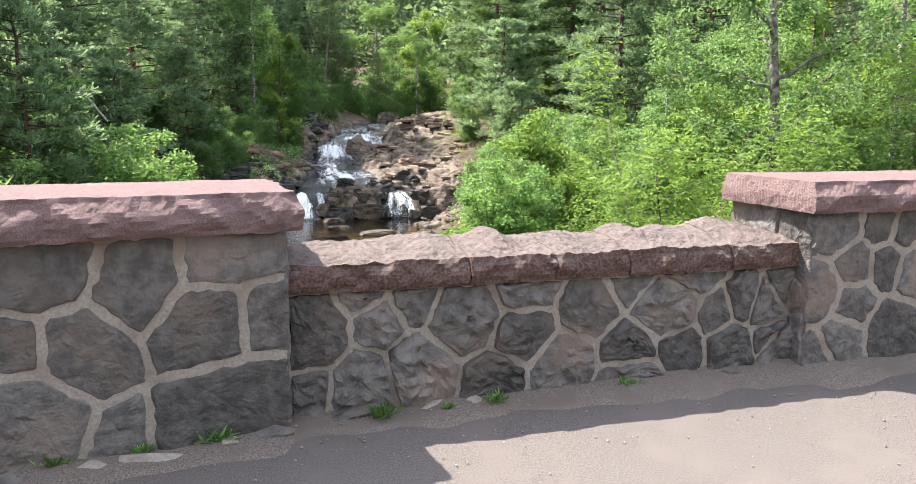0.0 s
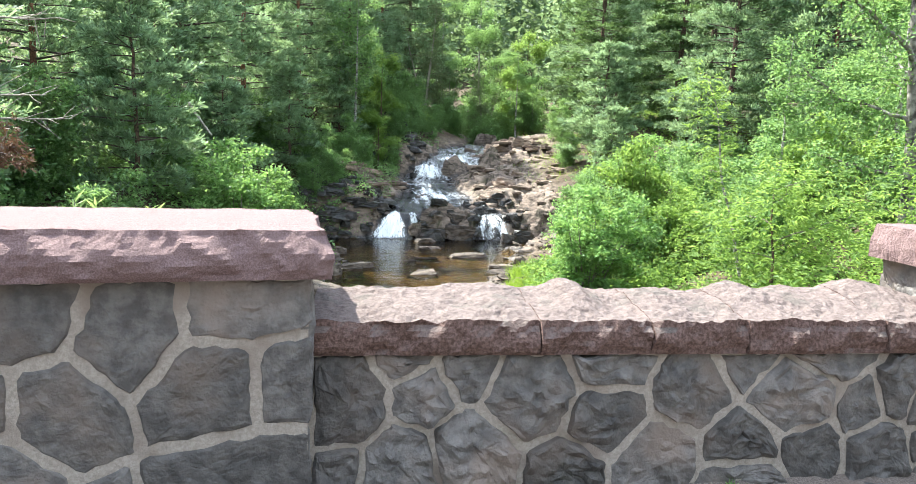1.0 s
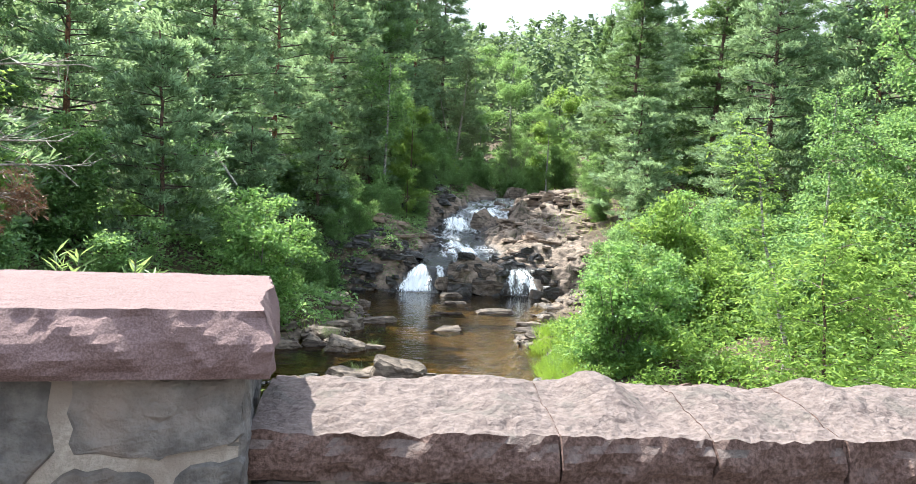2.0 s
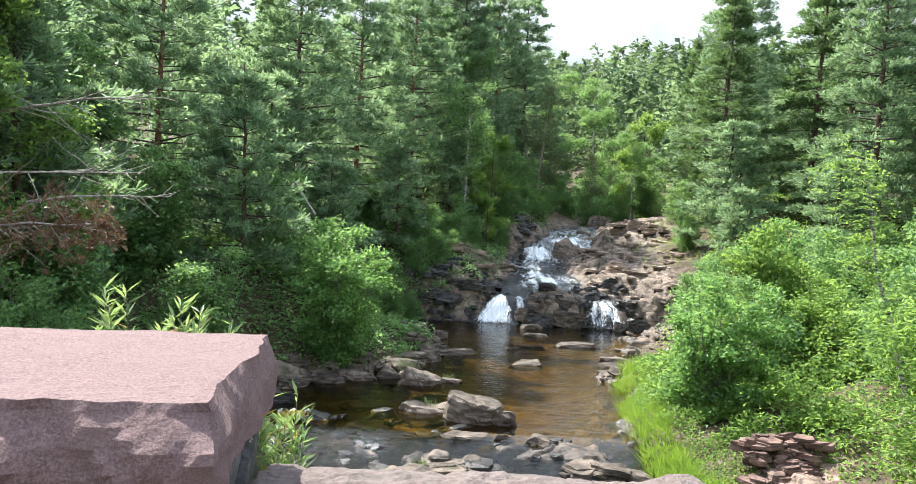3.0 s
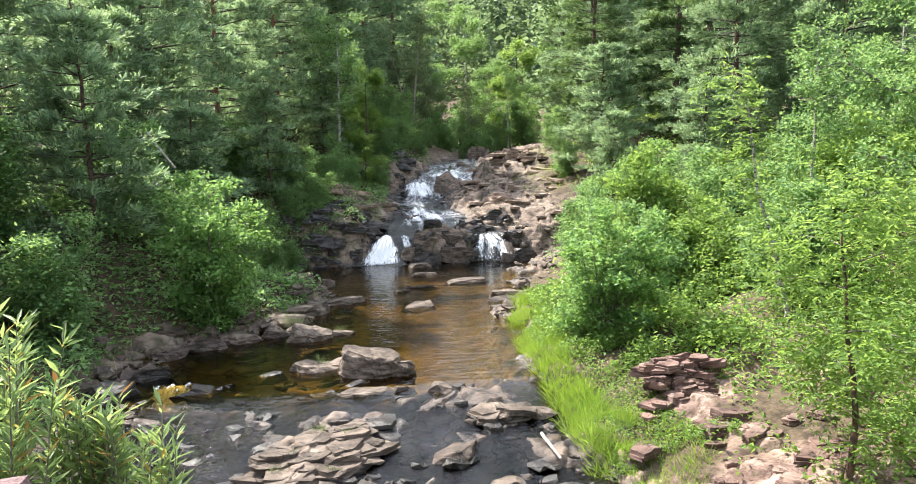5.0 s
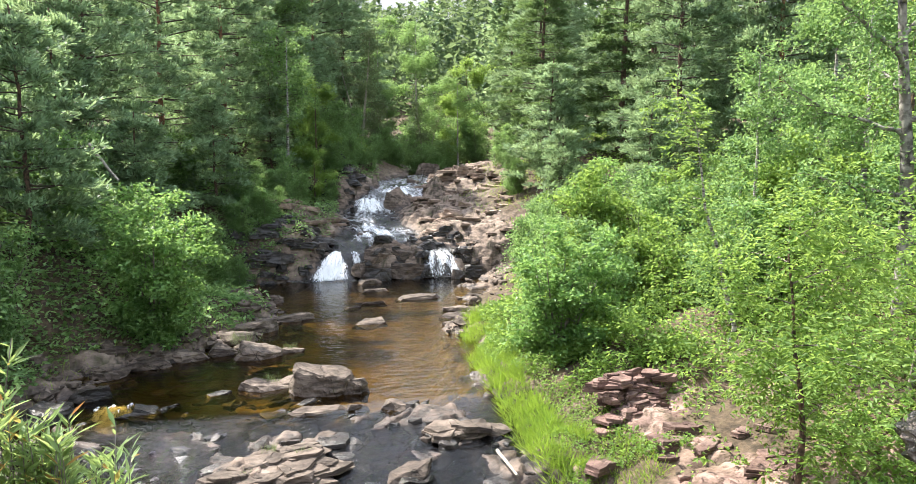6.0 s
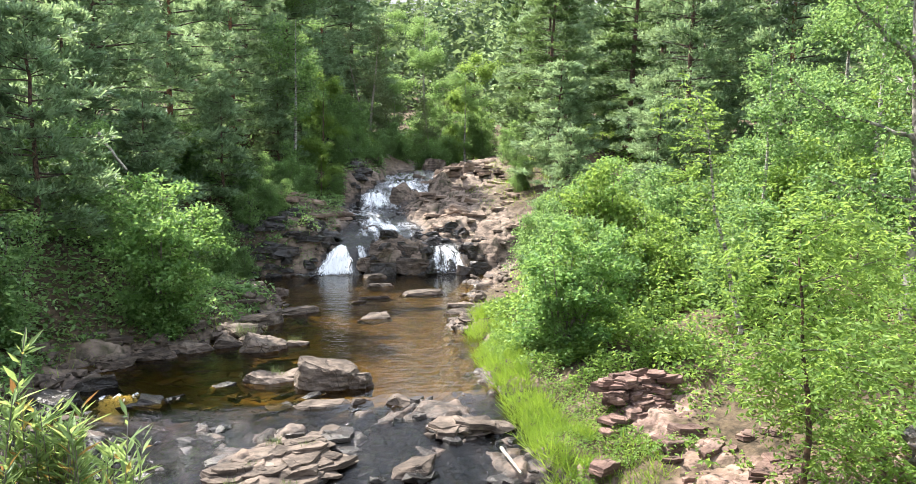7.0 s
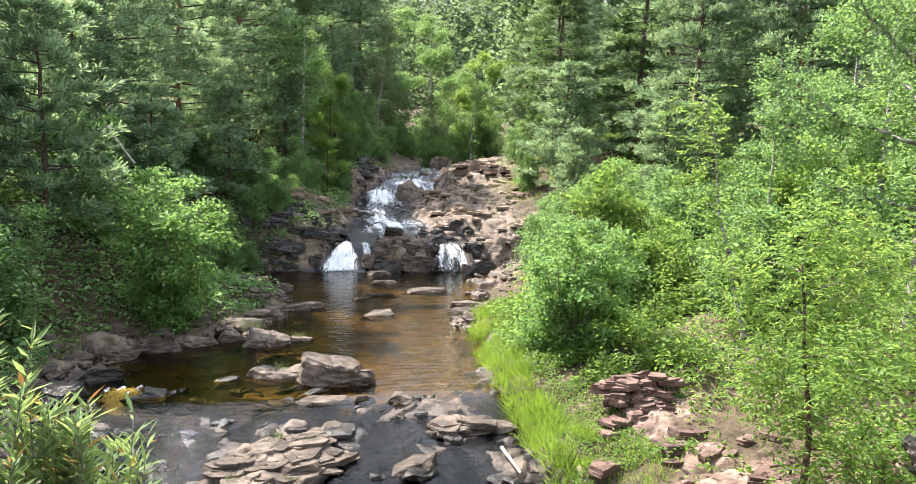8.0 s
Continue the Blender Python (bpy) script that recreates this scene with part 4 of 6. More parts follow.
def broadleaf(name, h, spread, seed, bark, leaf, label, category="tree", stems=1, size=0.07, count=5000, base=0.3, lean=(0, 0), radius=None, group="leafy trees of the valley",
              narrow=0.62, clump=0.16, wander=0.018):
    """A leafy tree or bush: one or more stems, limbs, twigs, and single leaves on them."""
    global rng
    rng = np.random.default_rng(seed)
    t = thing(name, (0, 0, 0), label, category, group)
    wood, spots = [], []
    trunks = []
    for s in range(stems):
        a = rng.uniform(0, 6.28)
        out = 0.0 if stems == 1 else rng.uniform(0.15, 0.8) * spread
        top = h * (1.0 if stems == 1 else rng.uniform(0.6, 1.0))
        n = 8
        u = np.linspace(0, 1, n)
        off = out * u ** 1.2
        line = np.stack([math.cos(a) * off + lean[0] * u ** 1.5, math.sin(a) * off + lean[1] * u ** 1.5, -0.3 + (top + 0.3) * u], axis=1)
        line[:, :2] += np.cumsum(rng.normal(0, wander * h / n, (n, 2)), axis=0)
        r = radius or (0.012 * h + 0.012)
        trunks.append(tube(line, np.linspace(r, 0.006, n) * (1 if stems == 1 else 0.6), 7))
        limbs = int((11 if stems == 1 else 5) * rng.uniform(0.9, 1.2) + h * 0.6)
        for u0 in np.linspace(base, 0.97, limbs):
            q = np.array([np.interp(u0, u, line[:, c]) for c in range(3)])
            b = rng.uniform(0, 6.28)
            k = math.sin(min(1.0, (u0 - base) / (1 - base) + 0.25) * 2.6)
            ln = spread * (0.85 if stems == 1 else 0.5) * max(0.25, k) * rng.uniform(0.6, 1.15)
            d = np.array([math.cos(b), math.sin(b), rng.uniform(0.15, 0.8)])
            limb = bent(q, d, ln, -0.12, 5, 0.09)
            wood.append(tube(limb, np.linspace(0.004 + 0.008 * ln, 0.003, 5), 4))
            for s2 in np.linspace(0.3, 1, max(3, int(ln * 5))):
                c = np.array([np.interp(s2, np.linspace(0, 1, 5), limb[:, j]) for j in range(3)])
                e = unit(d * 0.6 + rng.normal(0, 0.6, 3))
                tw = bent(c, e, ln * 0.3 * rng.uniform(0.5, 1.1) + 0.1, -0.1, 3, 0.05)
                wood.append(tube(tw, np.array([0.004, 0.003, 0.002]), 3))
                spots.append(tw)
    sp = np.concatenate(spots)
    mid = sp[rng.integers(0, len(sp), max(1, count // 34))]
    p = mid[rng.integers(0, len(mid), count)] + rng.normal(0, 1, (count, 3)) * [clump, clump, clump * 0.7]
    d = unit(rng.normal(0, 1, (count, 3)) * [1, 1, 0.7] + [0, 0, -0.15])
    nrm = unit(rng.normal(0, 0.7, (count, 3)) + [0, 0, 1])
    ln = size * rng.uniform(0.65, 1.25, count)
    for k in trunks[:4]:
        part("trunk" if stems == 1 else "stem", np_mesh("stem", *k, bark, True), parent=t)
    if len(trunks) > 4:
        wood += trunks[4:]
    quads = joined(wood)
    tagged(part("branchwork", np_mesh("branchwork", *quads, M["twig"], True), parent=t), kind="stuff")
    part("crown", np_mesh("crown", *leaves(p, d, nrm, ln, ln * narrow), leaf), parent=t)
    return t


def plant(proto, x, y, turn=0.0, scale=1.0, first=False, sink=0.1, wide=1.0):
    """Stands a thing, or a copy of it, on the ground."""
    z = float(ground_height(x, y)) - sink
    m = Matrix.Translation((x, y, z)) @ Matrix.Rotation(turn, 4, "Z") @ Matrix.Diagonal((scale * wide, scale * wide, scale, 1))
    if first:
        proto.matrix_basis = m
        return proto
    keep = proto.scale.copy()
    proto.scale = (1, 1, 1)
    ob = copy_thing(proto, m)
    proto.scale = keep
    return ob


def grove(protos, places, seed):
    """Plants copies of the prototypes at (x, y, kind, scale); the first of each kind is the prototype itself."""
    rnd = random.Random(seed)
    used = set()
    for x, y, k, s in places:
        plant(protos[k], x, y, rnd.uniform(0, 6.28), s, k not in used, 0.15, rnd.uniform(0.9, 1.1))
        used.add(k)


pines = [pine("pine_tree", 15.0, 1.6, 4.0, 11, M["bark"], M["pine"], "tall dark green pine on the creek bank", dense=4.4, tuft=0.25, wide=0.042),
         pine("pine_tree", 13.0, 1.2, 3.8, 12, M["red_bark"], M["pine"], "pine with a reddish trunk and long drooping boughs", dense=4.6, tuft=0.25, wide=0.042),
         pine("spruce_tree", 13.0, 0.8, 2.3, 13, M["bark"], M["spruce"], "slender light green conifer above the creek", "conifer", 0.2, 0.038, 8.5, -0.2),
         pine("young_pine_tree", 6.5, 0.2, 2.4, 14, M["bark"], M["pine"], "young bushy pine with low boughs", "pine tree", 0.24, 0.04, 7.5)]
grove(pines, [(-6.9, 27.0, 0, 0.95), (-9.6, 21.0, 1, 0.85), (-5.2, 32.0, 1, 0.95), (-3.2, 37.0, 1, 0.95), (-11.5, 15.5, 1, 0.7),
              (-15.5, 15.0, 0, 0.8), (-0.6, 43.0, 0, 0.95), (1.6, 50.0, 1, 1.1), (-3.0, 47.0, 0, 1.2),
              (4.0, 54.0, 0, 1.0), (0.0, 55.0, 0, 1.2), (-11.0, 11.5, 1, 0.9),
              (18.0, 30.0, 0, 1.0), (21.0, 27.0, 1, 1.1), (14.7, 40.0, 2, 1.0), (18.5, 37.0, 2, 1.15), (17.5, 48.0, 0, 1.0),
              (22.0, 40.0, 0, 1.2), (24.0, 33.0, 0, 1.1), (27.0, 26.0, 1, 1.15), (21.0, 54.0, 0, 1.1), (19.0, 60.0, 2, 1.1),
              (-6.2, 18.6, 3, 0.95), (-7.0, 24.0, 3, 1.1), (-9.5, 13.5, 3, 1.1), (11.8, 29.0, 3, 0.75), (12.8, 33.0, 3, 0.95), (-2.9, 29.5, 3, 0.75), (-4.6, 23.6, 3, 0.8), (-12.2, 18.5, 3, 1.2),
              (-0.9, 36.5, 3, 0.8), (15.0, 27.0, 3, 0.9)], 3)

bushes = [broadleaf("alder_bush", 3.6, 1.8, 21, M["twig"], M["alder"], "leafy green alder bush by the water", "bush", 12, 0.115, 16000, 0.1, group="bushes along the creek", clump=0.14),
          broadleaf("leafy_bush", 3.0, 1.7, 22, M["twig"], M["leaf"], "broad leafy bush on the bank", "bush", 9, 0.11, 10500, 0.08, group="bushes along the creek", clump=0.16),
          broadleaf("bright_bush", 3.4, 1.7, 23, M["twig"], M["bright_leaf"], "bright yellow-green bush on the sunny bank", "bush", 9, 0.12, 10500, 0.08, group="bushes along the creek", clump=0.16)]
grove(bushes, [(-3.1, 17.4, 0, 0.98), (5.6, 13.3, 0, 0.80), (-5.9, 15.0, 1, 0.9), (-6.4, 21.5, 1, 1.2), (-8.2, 17.0, 1, 1.1), (-2.6, 24.8, 1, 0.6), (-3.9, 20.0, 1, 0.8), (-1.8, 30.5, 1, 0.7), (7.3, 17.8, 2, 0.62), (8.8, 15.6, 2, 0.7),
               (9.7, 20.5, 2, 1.15), (7.6, 20.0, 1, 0.9), (8.4, 23.5, 1, 0.9), (10.6, 17.0, 1, 1.0), (12.2, 15.0, 2, 1.0), (11.2, 24.0, 0, 1.0), (10.6, 28.0, 1, 0.85),
               (14.0, 18.5, 1, 1.2), (13.8, 12.6, 1, 1.0), (15.5, 14.0, 2, 1.0), (16.5, 21.0, 2, 1.0), (13.0, 9.0, 1, 0.9), (11.0, 33.5, 1, 0.7),
               (0.0, 34.6, 1, 0.9), (2.0, 41.5, 1, 1.0), (12.2, 46.0, 1, 1.1), (-7.8, 12.5, 1, 1.0), (-6.6, 10.0, 1, 0.9), (17.5, 10.5, 1, 1.1), (19.5, 16.0, 2, 1.3),
               (9.6, 13.4, 1, 0.9), (21.0, 21.0, 1, 1.4), (-9.6, 9.5, 1, 1.1), (-12.0, 12.0, 1, 1.2), (7.6, 15.4, 1, 0.8), (11.6, 20.0, 1, 0.9), (13.6, 23.0, 2, 0.8),
               (16.5, 25.0, 1, 0.9), (-3.2, 27.5, 1, 0.8), (-4.4, 29.8, 1, 0.9), (6.0, 47.5, 1, 0.9), (8.6, 47.0, 1, 0.8), (3.6, 44.5, 1, 0.9), (10.6, 49.0, 1, 0.9), (12.4, 39.5, 1, 0.8), (2.4, 38.8, 1, 0.6), (3.6, 41.2, 1, 0.7), (5.0, 43.4, 1, 0.65), (6.6, 45.2, 1, 0.7), (9.4, 45.4, 1, 0.7), (-0.9, 32.6, 1, 0.5), (-1.9, 27.6, 1, 0.55), (-0.8, 30.2, 1, 0.5), (12.4, 55.0, 1, 1.1), (11.6, 61.0, 1, 1.5), (14.6, 57.5, 1, 1.3), (13.0, 66.0, 1, 1.7), (9.4, 57.0, 1, 1.2), (15.6, 62.0, 1, 1.5), (11.6, 52.0, 1, 0.9), (2.0, 36.8, 1, 0.45), (0.8, 38.4, 1, 0.7), (2.1, 38.7, 1, 0.4), (3.3, 39.8, 1, 0.4), (4.5, 41.2, 1, 0.42), (-1.9, 28.9, 1, 0.55), (-1.0, 29.8, 1, 0.5), (-2.8, 28.2, 1, 0.7), (0.2, 33.6, 1, 0.6), (-0.4, 32.4, 1, 0.5), (2.6, 40.6, 1, 0.6), (1.0, 40.8, 1, 0.9)], 5)

trees = [broadleaf("birch_tree", 8.5, 1.9, 31, M["birch"], M["leaf"], "slender white-stemmed birch among the pines", "birch tree", 1, 0.13, 4500, 0.45, radius=0.10, clump=0.22),
         broadleaf("aspen_tree", 10.0, 2.7, 32, M["birch"], M["leaf"], "leafy aspen with a pale trunk", "tree", 1, 0.12, 15000, 0.22, clump=0.22),
         broadleaf("maple_tree", 8.5, 2.7, 33, M["bark"], M["bright_leaf"], "bright green leafy tree beside the creek", "tree", 1, 0.15, 15000, 0.05, clump=0.24),
         broadleaf("pale_willow_tree", 9.5, 2.4, 34, M["dead"], M["pale_leaf"], "thin greyish tree with sparse pale leaves", "tree", 3, 0.14, 5500, 0.1, clump=0.25)]
grove(trees, [(-0.1, 35.5, 0, 1.0), (4.6, 47.0, 3, 1.1), (9.4, 50.0, 3, 0.75), (12.6, 50.5, 2, 0.9), (1.4, 38.2, 2, 0.6), (15.5, 16.0, 1, 0.8), (17.0, 12.5, 1, 0.9),
              (11.0, 14.5, 0, 0.65), (19.0, 18.0, 2, 0.9), (-8.8, 12.0, 2, 0.8), (-11.5, 19.0, 1, 0.9), (23.0, 16.0, 1, 1.0),
              (10.8, 45.5, 1, 0.6), (20.5, 23.0, 1, 1.0), (-0.9, 42.5, 1, 1.0), (7.0, 58.0, 1, 1.1), (10.5, 60.0, 1, 1.2), (1.2, 35.8, 2, 0.4), (7.0, 52.5, 1, 0.5), (6.2, 48.6, 3, 0.6)], 6)


def old_birch(x, y, seed):
    """An old birch: a stout mottled trunk that forks low, crooked spreading limbs, drooping twigs and small leaves."""
    global rng
    rng = np.random.default_rng(seed)
    t = thing("old_birch_tree", (0, 0, 0), "old birch with a mottled trunk and crooked spreading limbs", "birch tree", "leafy trees of the valley")
    u = np.linspace(0, 1, 12)
    line = np.stack([-0.35 * u + 0.12 * np.sin(u * 7.0), 0.2 * u + 0.08 * np.cos(u * 5.0), -0.4 + 9.4 * u], axis=1)
    part("trunk", np_mesh("trunk", *tube(line, np.interp(u, [0, 0.25, 1], [0.17, 0.13, 0.02]), 10), M["old_birch"], True), parent=t)
    twigs, spots = [], []
    # height up the trunk, compass turn, length, climb
    for z, way, ln, climb in ((2.3, 2.9, 1.9, 0.15), (2.35, 0.2, 2.2, 0.45), (2.9, 4.6, 1.9, 0.3), (3.4, 2.4, 2.1, 0.35), (3.7, 5.6, 2.2, 0.4), (4.3, 1.2, 2.0, 0.3), (4.6, 3.4, 2.2, 0.4), (5.2, 0.4, 1.9, 0.5),
                              (5.8, 4.2, 1.8, 0.5), (6.3, 2.2, 1.6, 0.5), (6.9, 5.6, 1.4, 0.6), (7.4, 1.0, 1.2, 0.7), (8.0, 3.6, 0.9, 0.8)):
        q = np.array([np.interp(z, line[:, 2], line[:, c]) for c in range(3)])
        d = np.array([math.cos(way), math.sin(way), climb])
        limb = bent(q, d, ln, 0.1, 8, 0.22)
        part("limb", np_mesh("limb", *tube(limb, np.linspace(0.022 * ln + 0.012, 0.010, 8), 6), M["old_birch"], True), parent=t)
        for s2 in np.linspace(0.25, 1.0, 12):
            c = np.array([np.interp(s2, np.linspace(0, 1, 8), limb[:, j]) for j in range(3)])
            for _ in range(2):
                tw = bent(c, unit(d * 0.5 + rng.normal(0, 0.7, 3)), rng.uniform(0.4, 0.95), -0.25, 5, 0.12)
                twigs.append(tube(tw, np.linspace(0.009, 0.002, 5), 4))
                spots.append(tw[1:])
    sp = np.concatenate(spots)
    count = 15000
    p = sp[rng.integers(0, len(sp), count)] + rng.normal(0, 0.10, (count, 3))
    d = unit(rng.normal(0, 1, (count, 3)) * [1, 1, 0.7] - [0, 0, 0.3])
    nrm = unit(rng.normal(0, 0.7, (count, 3)) + [0, 0, 1])
    ln = 0.085 * rng.uniform(0.7, 1.2, count)
    tagged(part("branchwork", np_mesh("branchwork", *joined(twigs), M["twig"], True), parent=t), kind="stuff")
    part("crown", np_mesh("crown", *leaves(p, d, nrm, ln, ln * 0.75), M["leaf"]), parent=t)
    plant(t, x, y, 0.0, 1.0, True, 0.1)


old_birch(11.45, 10.5, 35)


# ---- smaller plants ----
def ash_sapling(name, x, y, h, spread, lean, seed, label, count, bark):
    """A sapling with feather-shaped leaves: leaflets set in pairs on each stalk."""
    t = broadleaf(name, h, spread, seed, bark, M["bright_leaf"], label, "sapling", 1, 0.1, 60, 0.25, lean, 0.055, "saplings on the bank", wander=0.16)
    crown = [o for o in t.children if o.name.startswith("crown")][0]
    wood = [o for o in t.children if o.name.startswith("branchwork")][0]
    co = np.empty(len(wood.data.vertices) * 3, dtype=np.float32)
    wood.data.vertices.foreach_get("co", co)
    sp = co.reshape(-1, 3)
    base = sp[rng.integers(0, len(sp), count)] + rng.normal(0, 0.26, (count, 3))
    way = unit(rng.normal(0, 1, (count, 3)) * [1, 1, 0.8] + [0, 0, 0.25])
    side = unit(np.cross(way, [[0, 0, 1.0]]))
    ps, ds = [], []
    for k in range(3):
        for sg in (-1, 1):
            ps.append(base + way * (0.06 + 0.07 * k) - [0, 0, 0.012 * k * k])
            ds.append(way * 0.55 + side * sg - [0, 0, 0.5])
    ps.append(base + way * 0.26 - [0, 0, 0.06])
    ds.append(way - [0, 0, 0.4])
    p, d = np.concatenate(ps), np.concatenate(ds)
    nrm = unit(rng.normal(0, 1.0, p.shape) + [0, 0, 1])
    ln = 0.098 * rng.uniform(0.75, 1.2, len(p))
    crown.data = np_mesh("crown", *leaves(p, d, nrm, ln, ln * 0.40), M["bright_leaf"])
    plant(t, x, y, 0, 1.0, True, 0.05)


ash_sapling("ash_sapling", 6.7, 7.45, 3.8, 1.9, (-0.3, 0.2), 41, "bright green ash sapling with feathery leaves", 1300, M["bark"])
ash_sapling("leaning_sapling", 8.6, 11.6, 5.0, 0.7, (-1.3, -0.4), 42, "thin pale sapling leaning over the rocks", 330, M["birch"])
ash_sapling("ash_sapling", 9.6, 8.6, 3.4, 1.6, (0.2, 0.1), 43, "bright green ash sapling beside the bridge", 900, M["twig"])
ash_sapling("ash_sapling", 13.4, 8.4, 4.0, 1.8, (0.1, 0.3), 44, "tall young ash on the sunny bank", 1000, M["twig"])


def willow_shoots(x, y, count, height, spread, seed):
    """Upright willow shoots with long narrow leaves and rusty tips."""
    r = np.random.default_rng(seed)
    t = thing("willow_shrub", (0, 0, 0), "willow shoots with narrow pale leaves and rusty tips", "willow shrub", "willow shoots by the bridge")
    wood, ps, ds = [], [], []
    for k in range(count):
        a, out = r.uniform(0, 6.28), spread * r.uniform(0.1, 1.0) ** 0.6
        h = height * r.uniform(0.72, 1.0)
        u = np.linspace(0, 1, 7)
        line = np.stack([math.cos(a) * out * u ** 1.3, math.sin(a) * out * u ** 1.3, -0.3 + (h + 0.3) * u], axis=1)
        wood.append(tube(line, np.linspace(0.014, 0.003, 7), 5))
        n = int(h * 30)
        s = r.uniform(0.2, 1.0, n) ** 0.6
        q = np.stack([np.interp(s, u, line[:, c]) for c in range(3)], axis=1)
        b = r.uniform(0, 6.28, n)
        ps.append(q)
        ds.append(np.stack([np.cos(b), np.sin(b), r.uniform(0.3, 1.3, n)], axis=1))
    p, d = np.concatenate(ps), unit(np.concatenate(ds))
    nrm = unit(r.normal(0, 0.4, p.shape) + [0, 0, 1])
    ln = 0.165 * r.uniform(0.5, 1.25, len(p))
    for k in wood[:6]:
        part("stem", np_mesh("stem", *k, M["twig"], True), parent=t)
    if len(wood) > 6:
        tagged(part("branchwork", np_mesh("branchwork", *joined(wood[6:]), M["twig"], True), parent=t), kind="stuff")
    part("leaves", np_mesh("leaves", *leaves(p, d, nrm, ln, ln * 0.17), M["willow"]), parent=t)
    plant(t, x, y, 0, 1.0, True, 0.05)


def reach(x, y, top):
    return top - float(ground_height(x, y))


willow_shoots(-1.8, 3.9, 40, reach(-1.8, 3.9, 0.90), 0.6, 51)
willow_shoots(-1.05, 4.2, 36, reach(-1.05, 4.2, 0.16), 0.30, 52)
willow_shoots(-1.3, 4.1, 22, reach(-1.3, 4.1, 0.35), 0.22, 53)


def shore_distance(x, y):
    return np.maximum(np.interp(y, SHORE_Y, LEFT_X) - x, x - np.interp(y, SHORE_Y, RIGHT_X))


def undergrowth(name, x0, x1, y0, y1, count, material, seed, low, high, size, label, edge=0.8, bare=0.33, back=0.8):
    """Low leafy growth over the forest floor, thick and thin in patches."""
    r = np.random.default_rng(seed)
    x, y = r.uniform(x0, x1, count), y0 + (y1 - y0) * r.uniform(0, 1, count) ** 1.2
    keep = (shore_distance(x, y) > edge + edge * 1.4 * fbm(x * 0.6, y * 0.6, 61, 2) + (back + 3.4 * (x > 5)) * smooth(26, 30, y)) & (fbm(x * 0.45, y * 0.45, 62, 3) > bare)
    x, y = x[keep], y[keep]
    tall = low + (high - low) * smooth(0.35, 0.72, fbm(x * 0.5, y * 0.5, 63, 3))
    z = ground_height(x, y) + tall * r.uniform(0.05, 1.0, len(x)) ** 0.7
    p = np.stack([x, y, z], axis=1)
    d = unit(r.normal(0, 1, p.shape) * [1, 1, 0.5])
    nrm = unit(r.normal(0, 0.5, p.shape) + [0, 0, 1])
    ln = size * r.uniform(0.6, 1.3, len(x)) * (1 + 0.022 * np.clip(y - 10, 0, None))
    tagged(part(name, np_mesh(name, *leaves(p, d, nrm, ln, ln * 0.6), material)), label, "undergrowth", kind="stuff")


undergrowth("undergrowth", -17, 3, 6, 54, 42000, M["leaf"], 71, 0.15, 1.1, 0.13, "shady green undergrowth beneath the pines")
undergrowth("undergrowth", 3.5, 27, 5.5, 54, 90000, M["bright_leaf"], 72, 0.2, 1.2, 0.10, "sunlit green undergrowth on the open bank")
undergrowth("undergrowth", 6.2, 15, 4.5, 15, 42000, M["bright_leaf"], 73, 0.15, 0.9, 0.09, "thick green growth on the near bank", 1.3)


undergrowth("undergrowth", -10, 0.5, 8, 31, 46000, M["leaf"], 74, 0.1, 0.9, 0.12, "low green growth above the shore rocks", 0.3)
undergrowth("undergrowth", 4.4, 9.5, 11.5, 20, 22000, M["bright_leaf"], 75, 0.05, 0.45, 0.09, "weeds on the stony bank", 0.3)
undergrowth("undergrowth", 5.4, 11.0, 5.4, 13, 9000, M["bright_leaf"], 76, 0.05, 0.4, 0.09, "leafy weeds over the reddish bank", 1.6, 0.18)


def grass(x0, x1, y0, y1, count, seed, label, edge=0.0, width=1.7, tall=0.5):
    """Tufted blades along the water's edge."""
    r = np.random.default_rng(seed)
    x, y = r.uniform(x0, x1, count), r.uniform(y0, y1, count)
    d = shore_distance(x, y)
    keep = (d > edge) & (d < edge + width * (0.5 + fbm(x * 0.8, y * 0.8, 64, 2))) & (fbm(x * 1.1, y * 1.1, 65, 2) > 0.36)
    x, y = x[keep], y[keep]
    p = np.stack([x, y, ground_height(x, y) - 0.02], axis=1)
    lean = r.normal(0, 0.75, p.shape)
    dirs = unit(lean * [1, 1, 0] + [0, 0, 1])
    nrm = unit(np.cross(dirs, r.normal(0, 1, p.shape)))
    ln = tall * r.uniform(0.3, 1.2, len(x)) * (0.5 + fbm(x * 2.2, y * 2.2, 66, 2))
    tagged(part("grass", np_mesh("grass", *leaves(p, dirs, nrm, ln, np.full(len(x), 0.011)), M["grass"])), label, "grass", kind="stuff")


grass(3.5, 7.0, 9.2, 19.0, 60000, 81, "bright green grass overhanging the water", -0.05, 0.85, 0.38)
grass(4.2, 8.0, 7.4, 9.6, 5000, 84, "yellowish grass among the red slabs", 0.3, 1.2, 0.22)
grass(-5.5, 1.0, 9.0, 30.0, 5000, 82, "sparse grass tufts among the shore rocks", 0.15, 1.0, 0.35)
grass(6.0, 14.0, 26.0, 46.0, 7000, 83, "grass on the ledges above the falls", 3.0, 2.5, 0.4)


undergrowth("undergrowth", 4.0, 6.2, 9.0, 16.0, 16000, M["bright_leaf"], 77, 0.1, 0.36, 0.055, "small weeds among the shore grass", 0.1, 0.3)


